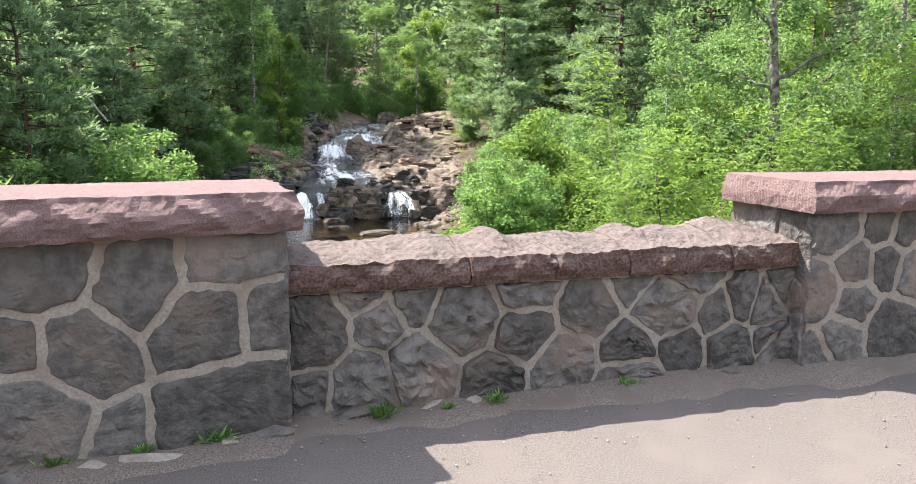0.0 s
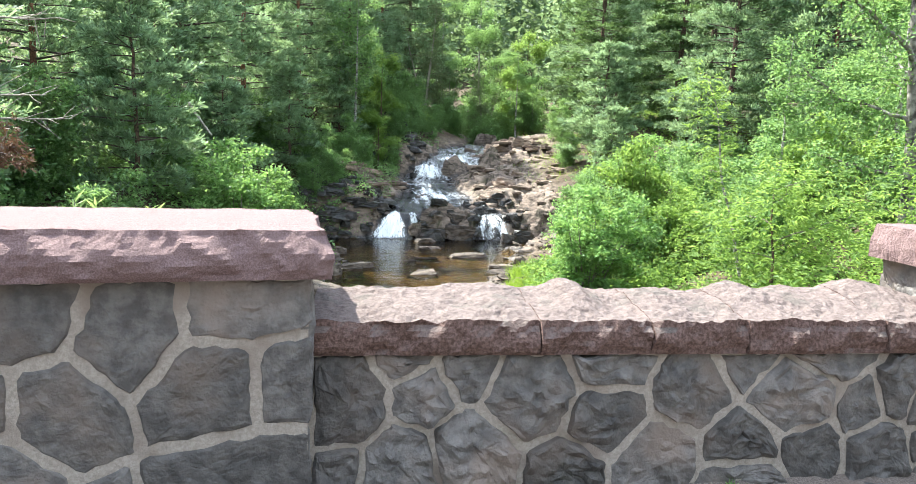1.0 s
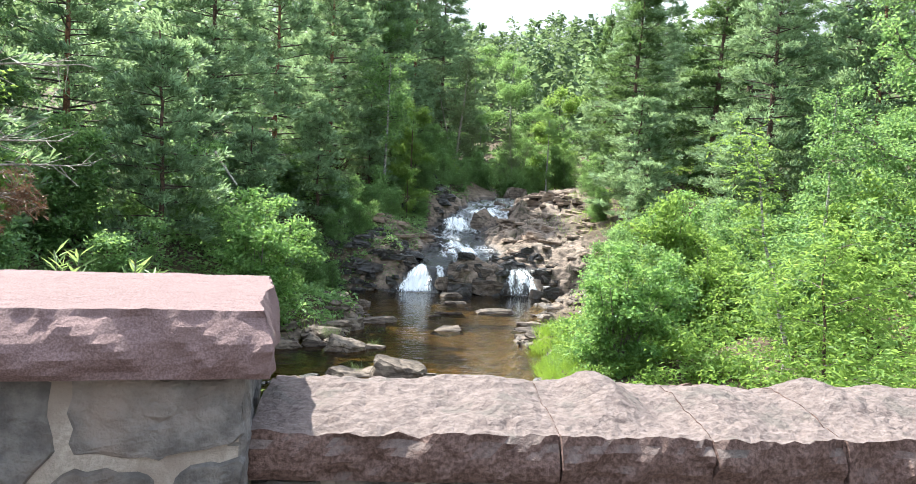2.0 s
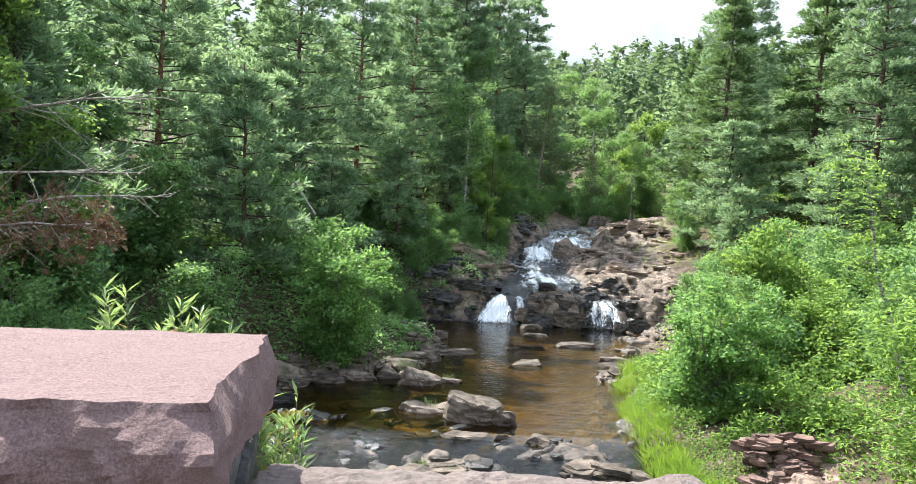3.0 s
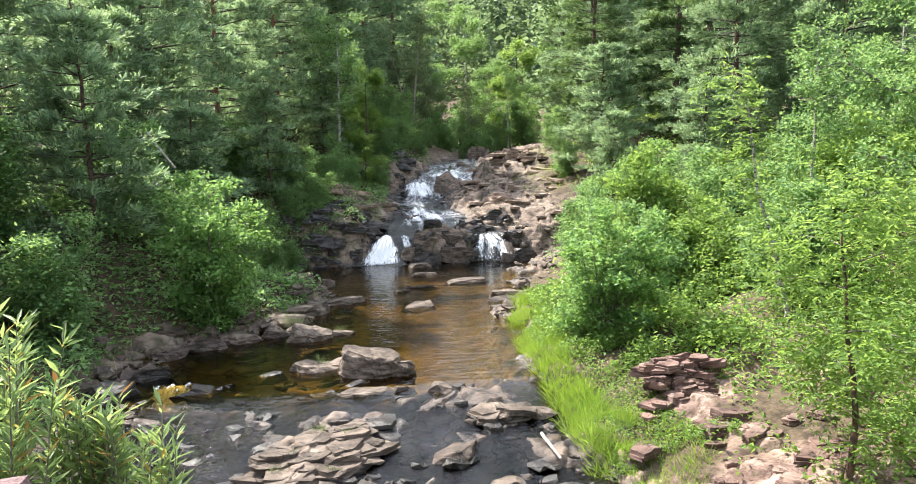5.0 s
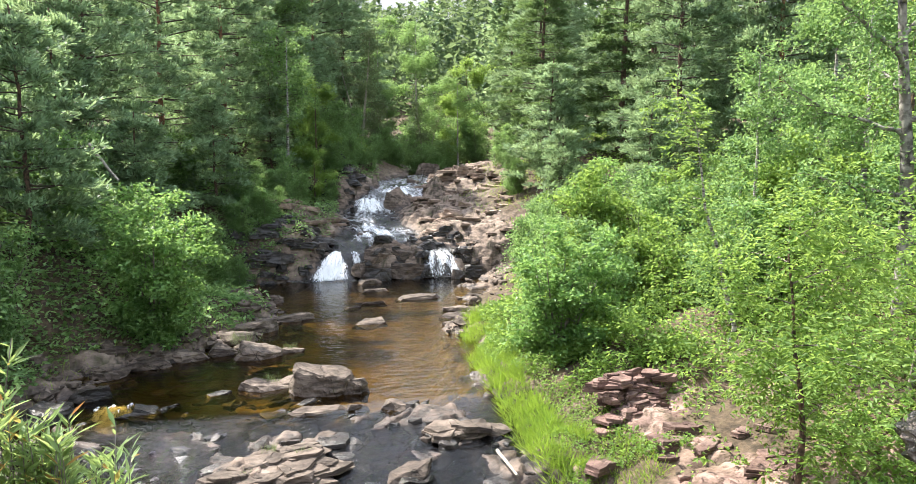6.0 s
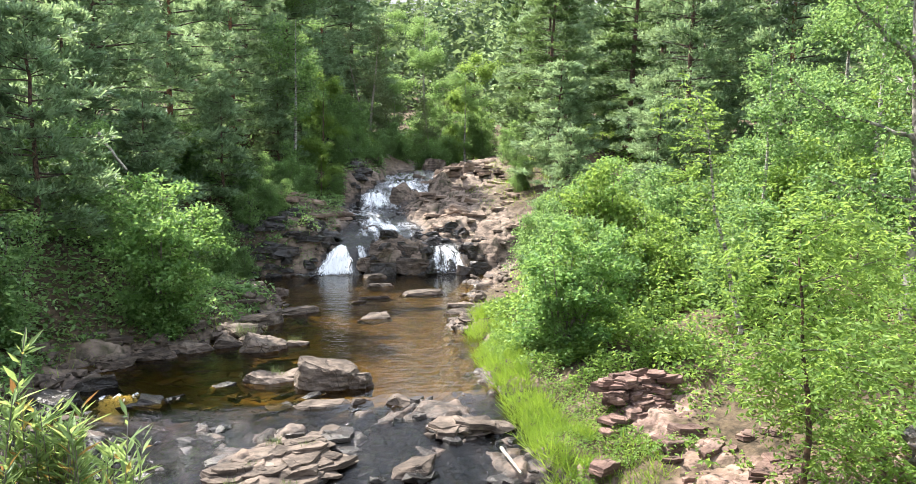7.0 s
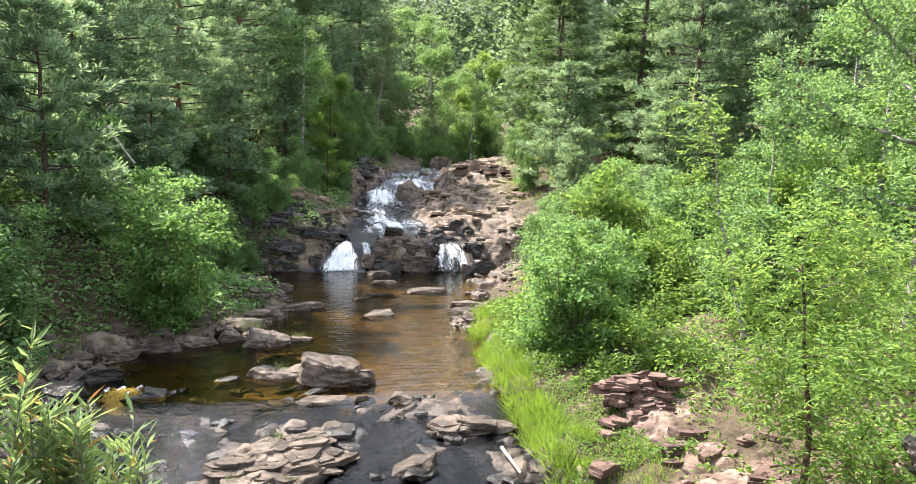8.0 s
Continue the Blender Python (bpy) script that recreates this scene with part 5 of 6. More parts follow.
undergrowth("undergrowth", -4.0, 6.5, 28.0, 46.0, 30000, M["leaf"], 78, 0.1, 0.7, 0.07, "green growth over the bank above the falls", 0.12, 0.22, 0.0)


def far_woods():
    """The wooded slopes behind, and an unseen stand behind the camera: crowns of leaf clumps, tree by tree, in one
    mass.
    """
    for name, mat, seed, spots, label in (
            # last leafy stand lies unseen behind the camera, added for bounced light and reflections
            ("far_woods", M["hazed_leaf"], 91, ((-20, 60, 62, 190, 230), (-70, -14, 30, 120, 60), (24, 90, 6, 120, 90), (-60, 60, -45, -14, 50)), "leafy woods on the far slopes, with an unseen stand behind the camera"),
            ("far_pine_woods", M["pine"], 92, ((-60, -13, 4, 110, 150), (18, 60, 58, 120, 50), (-16, 0, 58, 90, 16)), "dark pine woods on the far slopes")):
        r = np.random.default_rng(seed)
        ps, sz = [], []
        for x0, x1, y0, y1, n in spots:
            for _ in range(n):
                x, y = r.uniform(x0, x1), r.uniform(y0, y1)
                g = float(ground_height(x, y))
                h, w = r.uniform(9, 16), r.uniform(1.8, 3.2)
                dist = math.hypot(x, y)
                k = int(420 if dist < 60 else 240)
                u = r.uniform(0.04, 1, k)
                prof = np.sin(np.clip(u * 0.92 + 0.1, 0, 1) * np.pi) ** 0.6 if mat is M["hazed_leaf"] else (1.02 - u) ** 0.8
                a, rr = r.uniform(0, 6.28, k), w * prof * r.uniform(0.45, 1.05, k)
                ps.append(np.stack([x + np.cos(a) * rr, y + np.sin(a) * rr, g + u * h + r.normal(0, 0.3, k)], axis=1))
                sz.append(np.full(k, 0.6 if dist < 60 else 0.95))
        p, s = np.concatenate(ps), np.concatenate(sz)
        d = unit(r.normal(0, 1, p.shape) * [1, 1, 0.5])
        nrm = unit(r.normal(0, 0.6, p.shape) + [0, 0, 1])
        s = s * r.uniform(0.6, 1.3, len(s))
        tagged(part(name, np_mesh(name, *leaves(p, d, nrm, s, s * 0.6), mat)), label, "woods", kind="stuff")


far_woods()

# ---- rocks, falls and small things in the creek ----
def boulder(name, x, y, z, sx, sy, sz, turn, seed, material, label, group="", parent=None, tilt=0.0, detail=2, square=0.72):
    """An angular rock: the hull of scattered points, its faces broken up."""
    r = random.Random(seed)
    tilt_x = r.uniform(-1, 1)
    bm = bmesh.new()
    for _ in range(24):
        v = Vector((r.gauss(0, 1), r.gauss(0, 1), r.gauss(0, 1))).normalized()
        v = Vector([math.copysign(abs(c) ** square, c) for c in v]) * r.uniform(0.85, 1.1)
        flat = 0.75 + 0.3 * v.x * tilt_x if v.z > 0.3 else 1.0
        bm.verts.new((v.x * sx / 2, v.y * sy / 2, v.z * flat * sz / 2))
    hull = bmesh.ops.convex_hull(bm, input=bm.verts)
    bmesh.ops.delete(bm, geom=list({g for g in hull["geom_interior"] + hull["geom_unused"] if isinstance(g, bmesh.types.BMVert)}), context="VERTS")
    bmesh.ops.triangulate(bm, faces=bm.faces)
    if max(sx, sy) > 0.95:
        detail += 1
    for _ in range(detail):
        bmesh.ops.subdivide_edges(bm, edges=[e for e in bm.edges if e.calc_length() > 0.05], cuts=1, use_grid_fill=True)
        bmesh.ops.triangulate(bm, faces=[f for f in bm.faces if len(f.verts) > 3])
    s = min(sx, sy, 1.2)
    for v in bm.verts:
        p = v.co * (2.6 / max(s, 0.2)) + Vector((seed, 0, 0))
        band = (v.co.z + 0.16 * v.co.x + 0.03 * noise.noise(p * 0.8)) / 0.085 + seed * 0.37
        lay = (0.022 if band - math.floor(band) < 0.45 else 0.0) * min(1, sz * 2.5)
        v.co += v.co.normalized() * (noise.noise(p) * 0.10 * s + abs(noise.noise(p * 2.3)) * 0.13 * s + noise.noise(p * 5) * 0.05 * s + noise.noise(p * 11) * 0.02 * s) - Vector((v.co.x, v.co.y, 0)).normalized() * lay
    ob = part(name, bm, material, parent)
    ob.matrix_basis = Matrix.Translation((x, y, z)) @ Matrix.Rotation(turn, 4, "Z") @ Matrix.Rotation(tilt, 4, "Y")
    if not parent:
        tagged(ob, label, "rock", group)
    return ob


def slab_mesh(name, sx, sy, sz, seed, material, detail=2):
    """A broken piece of bedded rock: the hull of a tilted top face and a wider, ragged foot, its faces chipped and notched along the beds."""
    r = random.Random(seed)
    bm = bmesh.new()
    tilt_x, tilt_y, turn = r.uniform(-0.35, 0.35), r.uniform(-0.35, 0.35), r.uniform(0, 6.28)
    for count, lo, hi, level, loose in ((r.randint(5, 7), 0.55, 0.88, 0.5, 0.05), (r.randint(4, 6), 0.8, 1.02, 0.05, 0.22), (r.randint(5, 7), 0.88, 1.1, -0.5, 0.1)):
        for k in range(count):
            a = turn + (k + r.uniform(-0.35, 0.35)) * 2 * math.pi / count
            q = r.uniform(lo, hi)
            x, y = math.cos(a) * q, math.sin(a) * q
            bm.verts.new((x * sx / 2, y * sy / 2, (level + r.uniform(-loose, loose) + (level > 0) * (x * tilt_x + y * tilt_y)) * sz))
    hull = bmesh.ops.convex_hull(bm, input=bm.verts)
    bmesh.ops.delete(bm, geom=list({g for g in hull["geom_interior"] + hull["geom_unused"] if isinstance(g, bmesh.types.BMVert)}), context="VERTS")
    for _ in range(detail):
        bmesh.ops.subdivide_edges(bm, edges=[e for e in bm.edges if e.calc_length() > 0.07], cuts=1, use_grid_fill=True)
        bmesh.ops.triangulate(bm, faces=[f for f in bm.faces if len(f.verts) > 3])
    size = min(sx, sy)
    bm.normal_update()
    for v in bm.verts:
        p = Vector((v.co.x * 2.2 + seed, v.co.y * 2.2, v.co.z * 3.5))
        bed = (v.co.z + 0.10 * v.co.x + 0.03 * noise.noise(p * 0.6)) / 0.10 + seed * 0.37
        notch = (0.03 if bed - math.floor(bed) < 0.4 else 0.0) * min(1.0, sz * 3.0) * (1 - abs(v.normal.z)) * (0.4 + noise.noise(p * 0.7))
        v.co += v.normal * (0.06 * size * noise.noise(p * 0.8) - 0.11 * size * abs(noise.noise(p * 1.3)) + 0.05 * size * noise.noise(p * 2.6) + 0.014 * noise.noise(p * 6.0)) * (1 - 0.45 * abs(v.normal.z)) - Vector((v.co.x, v.co.y, 0)).normalized() * notch
    me = bpy.data.meshes.new(name)
    bm.to_mesh(me)
    bm.free()
    me.materials.append(material)
    return me


def bed_mesh(name, sx, sy, sz, seed, material, layer=0.09, sides=None):
    """A broken slab of bedded rock: an angular outline, straight broken sides in a few layers, and a nearly flat top."""
    r = random.Random(seed)
    n = sides or r.randint(6, 10)
    corners = []
    for k in range(n):
        a = (k + r.uniform(-0.28, 0.28)) * 2 * math.pi / n
        c, d = math.cos(a), math.sin(a)
        q = max(abs(c), abs(d)) ** -0.4 * r.uniform(0.66, 1.12)
        corners.append((c * q * sx / 2, d * q * sy / 2))
    edge = []
    for (ax, ay), (bx, by) in zip(corners, corners[1:] + corners[:1]):
        m = max(2, min(6, round(math.hypot(bx - ax, by - ay) / 0.16)))
        edge += [(ax + (bx - ax) * k / m, ay + (by - ay) * k / m) for k in range(m)]
    lean_x, lean_y = r.uniform(-0.5, 0.5) * sz / sx, r.uniform(-0.5, 0.5) * sz / sy
    tiers = max(1, min(5, round(sz / layer)))
    cuts = [0.0] + sorted(min(0.94, max(0.06, (k + r.uniform(-0.3, 0.3)) / tiers)) for k in range(1, tiers)) + [1.0]
    rings, chip = [], 0.035 * min(1.0, sx)
    for k, (lo, hi) in enumerate(zip(cuts, cuts[1:])):
        back, off_x, off_y = 1 - 0.05 * k - r.uniform(0, 0.05), r.uniform(-0.03, 0.03) * sx, r.uniform(-0.03, 0.03) * sy
        for z, grow in ((lo, 1.0), (hi, 0.985)):
            rings.append([(x * back * grow + off_x + chip * noise.noise((x * 4 + seed, y * 4, k * 3.1)), y * back * grow + off_y + chip * noise.noise((y * 4, x * 4 + seed, k * 2.3 + 9)),
                           (z - 0.5) * sz + 0.02 * noise.noise((x * 3, y * 3 + seed, k))) for x, y in edge])
    last = rings[-1]
    cx, cy = sum(p[0] for p in last) / len(last), sum(p[1] for p in last) / len(last)
    for keep, up in ((0.94, 0.25), (0.64, 0.3), (0.32, 0.35)):
        rings.append([(cx + (x - cx) * keep, cy + (y - cy) * keep, z + up * 0.14 * sz + 0.05 * sz * noise.noise((x * 2.6 * keep + seed, y * 2.6 * keep, 5)) + 0.02 * noise.noise((x * 9 * keep, y * 9 * keep, seed))) for x, y, z in last])
    bm = bmesh.new()
    made = [[bm.verts.new((x, y, z + (lean_x * x + lean_y * y) * max(0.0, z / sz + 0.5))) for x, y, z in ring] for ring in rings]
    m = len(edge)
    for lo, hi in zip(made, made[1:]):
        for k in range(m):
            bm.faces.new((lo[k], lo[(k + 1) % m], hi[(k + 1) % m], hi[k]))
    bm.faces.new(made[-1])
    bm.faces.new(made[0][::-1])
    me = bpy.data.meshes.new(name)
    bm.to_mesh(me)
    bm.free()
    me.materials.append(material)
    return me


def slab(x, y, z, sx, sy, sz, turn, tilt, seed, material, parent=None, name="slab", detail=2, bedded=False):
    mesh = bed_mesh(name, sx, sy, sz, seed, material, 0.05, bedded) if bedded else slab_mesh(name, sx, sy, sz, seed, material, detail)
    ob = part(name, mesh, parent=parent)
    ob.matrix_basis = Matrix.Translation((x, y, z)) @ Matrix.Rotation(turn, 4, "Z") @ Matrix.Rotation(tilt, 4, "Y")
    return ob


ROCKS = [  # x, y, height of its middle, size in x, y, z, turn, tilt
    (0.72, 13.6, -2.62, 1.7, 1.0, 0.62, -0.12, 0.04), (1.32, 13.5, -2.74, 0.7, 0.7, 0.42, 0.3, 0.12), (-0.35, 14.1, -2.80, 1.3, 0.8, 0.26, 0.2, 0.04), (0.1, 14.3, -2.80, 0.9, 0.6, 0.3, 0.5, 0.0),
    (2.25, 19.85, -2.79, 1.2, 0.7, 0.22, 0.1, 0.0), (4.3, 23.6, -2.76, 1.9, 0.9, 0.24, 0.1, 0.02), (4.95, 20.2, -2.79, 1.3, 0.6, 0.2, 0.2, 0.0), (5.3, 21.2, -2.78, 1.2, 0.6, 0.22, 0.1, 0.0),
    (-0.65, 16.7, -2.72, 1.4, 0.95, 0.40, 0.4, 0.06), (0.1, 17.0, -2.80, 0.8, 0.5, 0.2, 0.2, 0.0), (0.0, 20.9, -2.76, 1.7, 0.8, 0.26, 0.2, 0.03), (-0.9, 19.6, -2.70, 1.5, 1.0, 0.36, 0.4, 0.05),
    (-1.3, 18.3, -2.70, 1.3, 0.9, 0.34, 0.2, 0.08), (-1.5, 17.2, -2.74, 1.1, 0.8, 0.3, 0.7, 0.02), (-2.2, 16.8, -2.74, 1.0, 0.7, 0.28, 0.2, 0.05), (-3.1, 16.3, -2.75, 1.3, 0.7, 0.26, 0.1, 0.02),
    (-1.3, 24.4, -2.66, 1.0, 0.8, 0.5, 0.1, 0.1), (-0.5, 23.9, -2.70, 0.8, 0.6, 0.34, 0.5, 0.1), (2.6, 23.0, -2.80, 1.3, 0.5, 0.16, 0.0, 0.0), (2.0, 22.4, -2.81, 0.7, 0.4, 0.14, 0.2, 0.0), (3.0, 25.4, -2.78, 1.2, 0.5, 0.2, 0.1, 0.0),
    (2.05, 12.45, -2.82, 0.7, 0.6, 0.22, 0.2, 0.05), (0.55, 12.5, -2.84, 1.3, 0.5, 0.18, 0.15, 0.04), (1.3, 12.55, -2.84, 0.55, 0.35, 0.18, 0.6, 0.0), (1.95, 10.1, -3.08, 0.9, 0.6, 0.22, 0.5, 0.0), (2.5, 9.0, -3.2, 0.9, 0.6, 0.24, 0.7, 0.15),
    (-1.3, 13.9, -2.84, 0.7, 0.45, 0.2, 0.2, 0.0), (-2.45, 13.1, -2.90, 0.9, 0.6, 0.34, 0.4, 0.1), (-3.7, 14.2, -2.76, 1.1, 0.7, 0.34, 0.2, 0.05), (-4.1, 13.0, -2.8, 1.1, 0.9, 0.5, 0.7, 0.1),
    (3.55, 28.9, -1.98, 1.5, 1.1, 0.72, 0.2, 0.08), (4.5, 29.0, -1.95, 1.4, 1.1, 0.76, -0.1, 0.1), (4.7, 28.3, -2.46, 1.7, 0.9, 0.6, 0.0, 0.05), (3.4, 28.2, -2.55, 1.5, 0.9, 0.5, 0.2, 0.0), (2.8, 28.6, -2.35, 0.9, 0.8, 0.5, 0.4, 0.0),
    (5.4, 28.4, -2.5, 0.9, 0.7, 0.5, 0.2, 0.0), (3.0, 27.4, -2.74, 1.1, 0.5, 0.24, 0.1, 0.0), (6.9, 27.9, -2.65, 1.0, 0.6, 0.4, 0.2, 0.0), (7.6, 28.2, -2.55, 1.2, 0.7, 0.5, 0.1, 0.0),
    (5.35, 37.0, -0.02, 1.3, 0.9, 0.8, 0.2, 0.1), (3.3, 32.0, -1.22, 1.0, 0.6, 0.3, 0.2, 0.0), (2.7, 37.4, 0.0, 1.3, 0.9, 0.8, 0.5, 0.0), (1.6, 38.2, 0.3, 1.6, 1.1, 0.9, 0.2, 0.1), (7.6, 37.2, 0.0, 1.3, 0.9, 0.7, 0.2, 0.1),
    (8.4, 43.4, 1.65, 2.0, 1.4, 1.0, 0.3, 0.1), (6.2, 41.6, 1.2, 1.6, 1.0, 0.5, 0.2, 0.1), (7.1, 40.0, 0.95, 1.4, 0.9, 0.4, 0.2, 0.1),
]
for k, (x, y, z, sx, sy, sz, turn, tilt) in enumerate(ROCKS):
    wet = y < 14.5 and x < -1.0 or 27.5 < y < 28.5 and sz < 0.55
    ob = slab(x, y, z, sx, sy, sz, turn, tilt, 100 + k, M["wet_rock"] if wet else M["rock"], None, "boulder", 3 if y < 17 else 2)
    tagged(ob, "dark wet boulder at the foot of the falls" if wet and y > 20 else "dark wet rock in the side channel" if wet else "pale brown angular rock in the creek", "rock", "rocks in the creek")


def stacked_ledge(name, x, y, z, count, seed, spread, material, label, size=0.8):
    """A bank of broken layers: flat slabs lying on one another, stepping back."""
    t = thing(name, (x, y, z), label, "rock ledge")
    r = random.Random(seed)
    for k in range(count):
        u = k / count
        dx, dy = r.uniform(-1, 1) * spread[0] * (1 - 0.25 * u), r.uniform(-0.3, 0.3) * spread[1] + u * spread[1]
        big = r.choice((0.4, 0.55, 0.75, 1.0)) * size
        slab(dx, dy + 0.18 * dx, 0.02 + u * spread[2] + r.uniform(-0.05, 0.05), big * r.uniform(0.8, 1.3), big * r.uniform(0.55, 0.8), r.uniform(0.06, 0.13), 0.15 + r.uniform(-0.2, 0.2), r.uniform(-0.05, 0.12),
             seed * 500 + k, material, t, "slab", 2, 4 + k % 3)


def bed_stack(name, x, y, rx, ry, skew, rise, count, seed, material, label, size=1.2):
    """A low shelf of thin rock beds that step up from the water towards its middle."""
    t = thing(name, (x, y, float(water_level(y))), label, "rock ledge")
    r = random.Random(seed)
    for k in range(count):
        u = k / count
        a, q = r.uniform(0, 6.28), r.uniform(0.0, 1.0) ** 0.5 * (1 - 0.55 * u)
        dx, dy = math.cos(a) * q * rx, math.sin(a) * q * ry
        dx += skew * dy
        big = size * r.choice((0.45, 0.7, 1.0, 1.25)) * (1 - 0.3 * u)
        z = float(water_level(y + dy)) - float(water_level(y)) + rise * u - 0.04 + r.uniform(-0.02, 0.02)
        soaked = u < 0.3 and r.random() < 0.8
        slab(dx, dy, z, big * r.uniform(0.9, 1.3), big * r.uniform(0.5, 0.75), r.uniform(0.06, 0.14), 0.3 + r.uniform(-0.7, 0.7), 0.02 + r.uniform(-0.09, 0.09), seed * 700 + k, M["wet_rock"] if soaked else material, t, "slab", 2,
             (6 + k % 5) if k % 3 else 0)


def slab_field(name, x0, x1, y0, y1, count, seed, material, label, size=0.8, rise=0.03, thin=0.2, clear=0.85, low=False, bedded=0):
    """Broken slabs lying on the bedrock, each following the ground under it."""
    t = thing(name, ((x0 + x1) / 2, (y0 + y1) / 2, float(ground_height((x0 + x1) / 2, (y0 + y1) / 2))), label, "rock ledge")
    r = random.Random(seed)
    made, tried = 0, 0
    while made < count and tried < count * 6:
        tried += 1
        x, y = r.uniform(x0, x1), r.uniform(y0, y1)
        if abs(x - float(np.interp(y, CHANNEL_Y, CHANNEL_X))) < 1.15 and y > 28.3 and r.random() < clear:
            continue
        if low and float(ground_height(x, y)) > float(water_level(y)) + 0.06:
            continue
        big = r.choice((0.4, 0.5, 0.7, 0.9, 1.3)) * size
        high = big * thin * r.uniform(0.7, 1.4) + 0.05
        z = float(ground_height(x, y)) + rise * r.uniform(-0.4, 1.2) - 0.1 * high
        slab(x - t.location.x, y - t.location.y, z - t.location.z, big * r.uniform(0.9, 1.5), big * r.uniform(0.5, 0.85), high, 0.25 + r.uniform(-0.7, 0.7), 0.03 + r.uniform(-0.09, 0.09), seed * 300 + made, material, t, "slab", 2, bedded and bedded + made % 4)
        made += 1


stacked_ledge("red_ledge", 5.95, 10.0, -2.74, 120, 3, (0.85, 0.75, 0.72), M["red_rock"], "broken red rock ledge under the bank", 0.6)
slab_field("red_slabs", 4.7, 7.6, 7.0, 9.5, 30, 4, M["red_rock"], "low reddish slabs at the foot of the bank", 0.7, 0.02, 0.06, 0.85, False, 6)
bed_stack("rock_shelf", -0.05, 10.3, 1.0, 1.25, 0.5, 0.20, 75, 21, M["rock"], "shelf of thin broken rock beds between the channels", 1.0)
bed_stack("rock_shelf", 2.85, 11.15, 0.75, 0.25, 1.0, 0.20, 16, 22, M["rock"], "flat tan slab lying in the rapids", 1.1)
bed_stack("rock_shelf", 3.2, 8.7, 0.6, 0.8, 0.0, 0.10, 14, 23, M["wet_rock"], "dark wet beds beside the bleached stick", 0.8)
slab_field("rock_ledge", 5.8, 10.6, 29.6, 36.4, 34, 5, M["tan_rock"], "sunlit tan slabs beside the upper creek", 0.95, 0.02, 0.07, 0.85, False, 6)
slab_field("rock_ledge", 5.6, 10.6, 29.6, 36.4, 60, 18, M["tan_rock"], "broken tan rock beside the upper creek", 0.8, 0.0, 0.2)
slab_field("rock_ledge", 6.6, 11.2, 36.4, 44.0, 30, 6, M["tan_rock"], "layered tan slabs above the upper falls", 1.0, 0.03, 0.08, 0.85, False, 6)
slab_field("rock_ledge", 6.6, 11.2, 36.4, 44.0, 50, 19, M["tan_rock"], "broken tan rock above the upper falls", 0.9, 0.02, 0.22)
slab_field("rock_ledge", -1.8, 2.2, 30.4, 34.0, 70, 7, M["tan_rock"], "brown broken ledge beside the upper creek", 0.9, 0.04, 0.09, 0.85, False, 5)
slab_field("rock_ledge", 1.0, 3.8, 35.4, 41.0, 60, 20, M["wet_rock"], "dark broken rock under the bank", 0.9, 0.08, 0.25, 0.2)
slab_field("rock_ledge", 0.6, 4.4, 36.8, 43.0, 50, 9, M["rock"], "dark layered rock by the upper falls", 0.9, 0.05, 0.22)
slab_field("rock_ledge", -2.2, 1.5, 28.0, 30.8, 130, 10, M["wet_rock"], "dark wet ledge beside the white fall", 0.75, 0.12, 0.26, 0.6)
slab_field("rock_ledge", 2.4, 7.8, 28.0, 30.6, 80, 15, M["wet_rock"], "dark wet rocks between the lower falls", 0.6, 0.08, 0.24, 0.6)
slab_field("rock_ledge", 2.6, 5.4, 30.2, 36.6, 40, 17, M["wet_rock"], "dark wet rocks in the upper creek", 0.6, 0.12, 0.16, 0.0)
slab_field("rock_ledge", -2.6, 0.3, 16.0, 22.5, 60, 11, M["rock"], "flat rock slabs along the shore", 0.8, 0.02, 0.08, 0.85, False, 6)
slab_field("rock_ledge", -4.6, -1.6, 14.6, 17.0, 36, 16, M["rock"], "low layered rocks under the alder", 0.7, 0.02, 0.09, 0.85, False, 6)
slab_field("rock_ledge", 1.0, 4.0, 7.0, 12.4, 40, 13, M["wet_rock"], "dark wet slabs in the rapids", 0.45, 0.03, 0.2, 0.85, True)
slab_field("rock_ledge", -4.4, -1.0, 8.6, 13.8, 50, 14, M["wet_rock"], "dark wet slabs in the side channel", 0.5, 0.05, 0.2, 0.85, True)


def stones(count, seed):
    """Loose stones along both shores, in one mass."""
    r = random.Random(seed)
    bm = bmesh.new()
    for _ in range(count):
        y = r.uniform(8, 31)
        left = r.random() < 0.7 or y < 17
        x = float(np.interp(y, SHORE_Y, LEFT_X if left else RIGHT_X)) + (-1 if left else 1) * (r.random() ** 2 * 1.8 - 0.5)
        s = r.uniform(0.06, 0.22) if r.random() < 0.8 else r.uniform(0.25, 0.45)
        m = Matrix.Translation((x, y, float(ground_height(x, y)) + s * 0.15)) @ Matrix.Rotation(r.uniform(0, 6), 4, "Z") @ Matrix.Diagonal((s, s * r.uniform(0.6, 1), s * r.uniform(0.35, 0.7), 1))
        geo = bmesh.ops.create_icosphere(bm, subdivisions=1, radius=0.6, matrix=m)
        for v in geo["verts"]:
            v.co += Vector((r.uniform(-1, 1), r.uniform(-1, 1), r.uniform(-1, 1))) * s * 0.13
    tagged(part("shore_stones", bm, M["rock"]), "loose brown stones along the shore", "stones", kind="stuff")


stones(1000, 12)


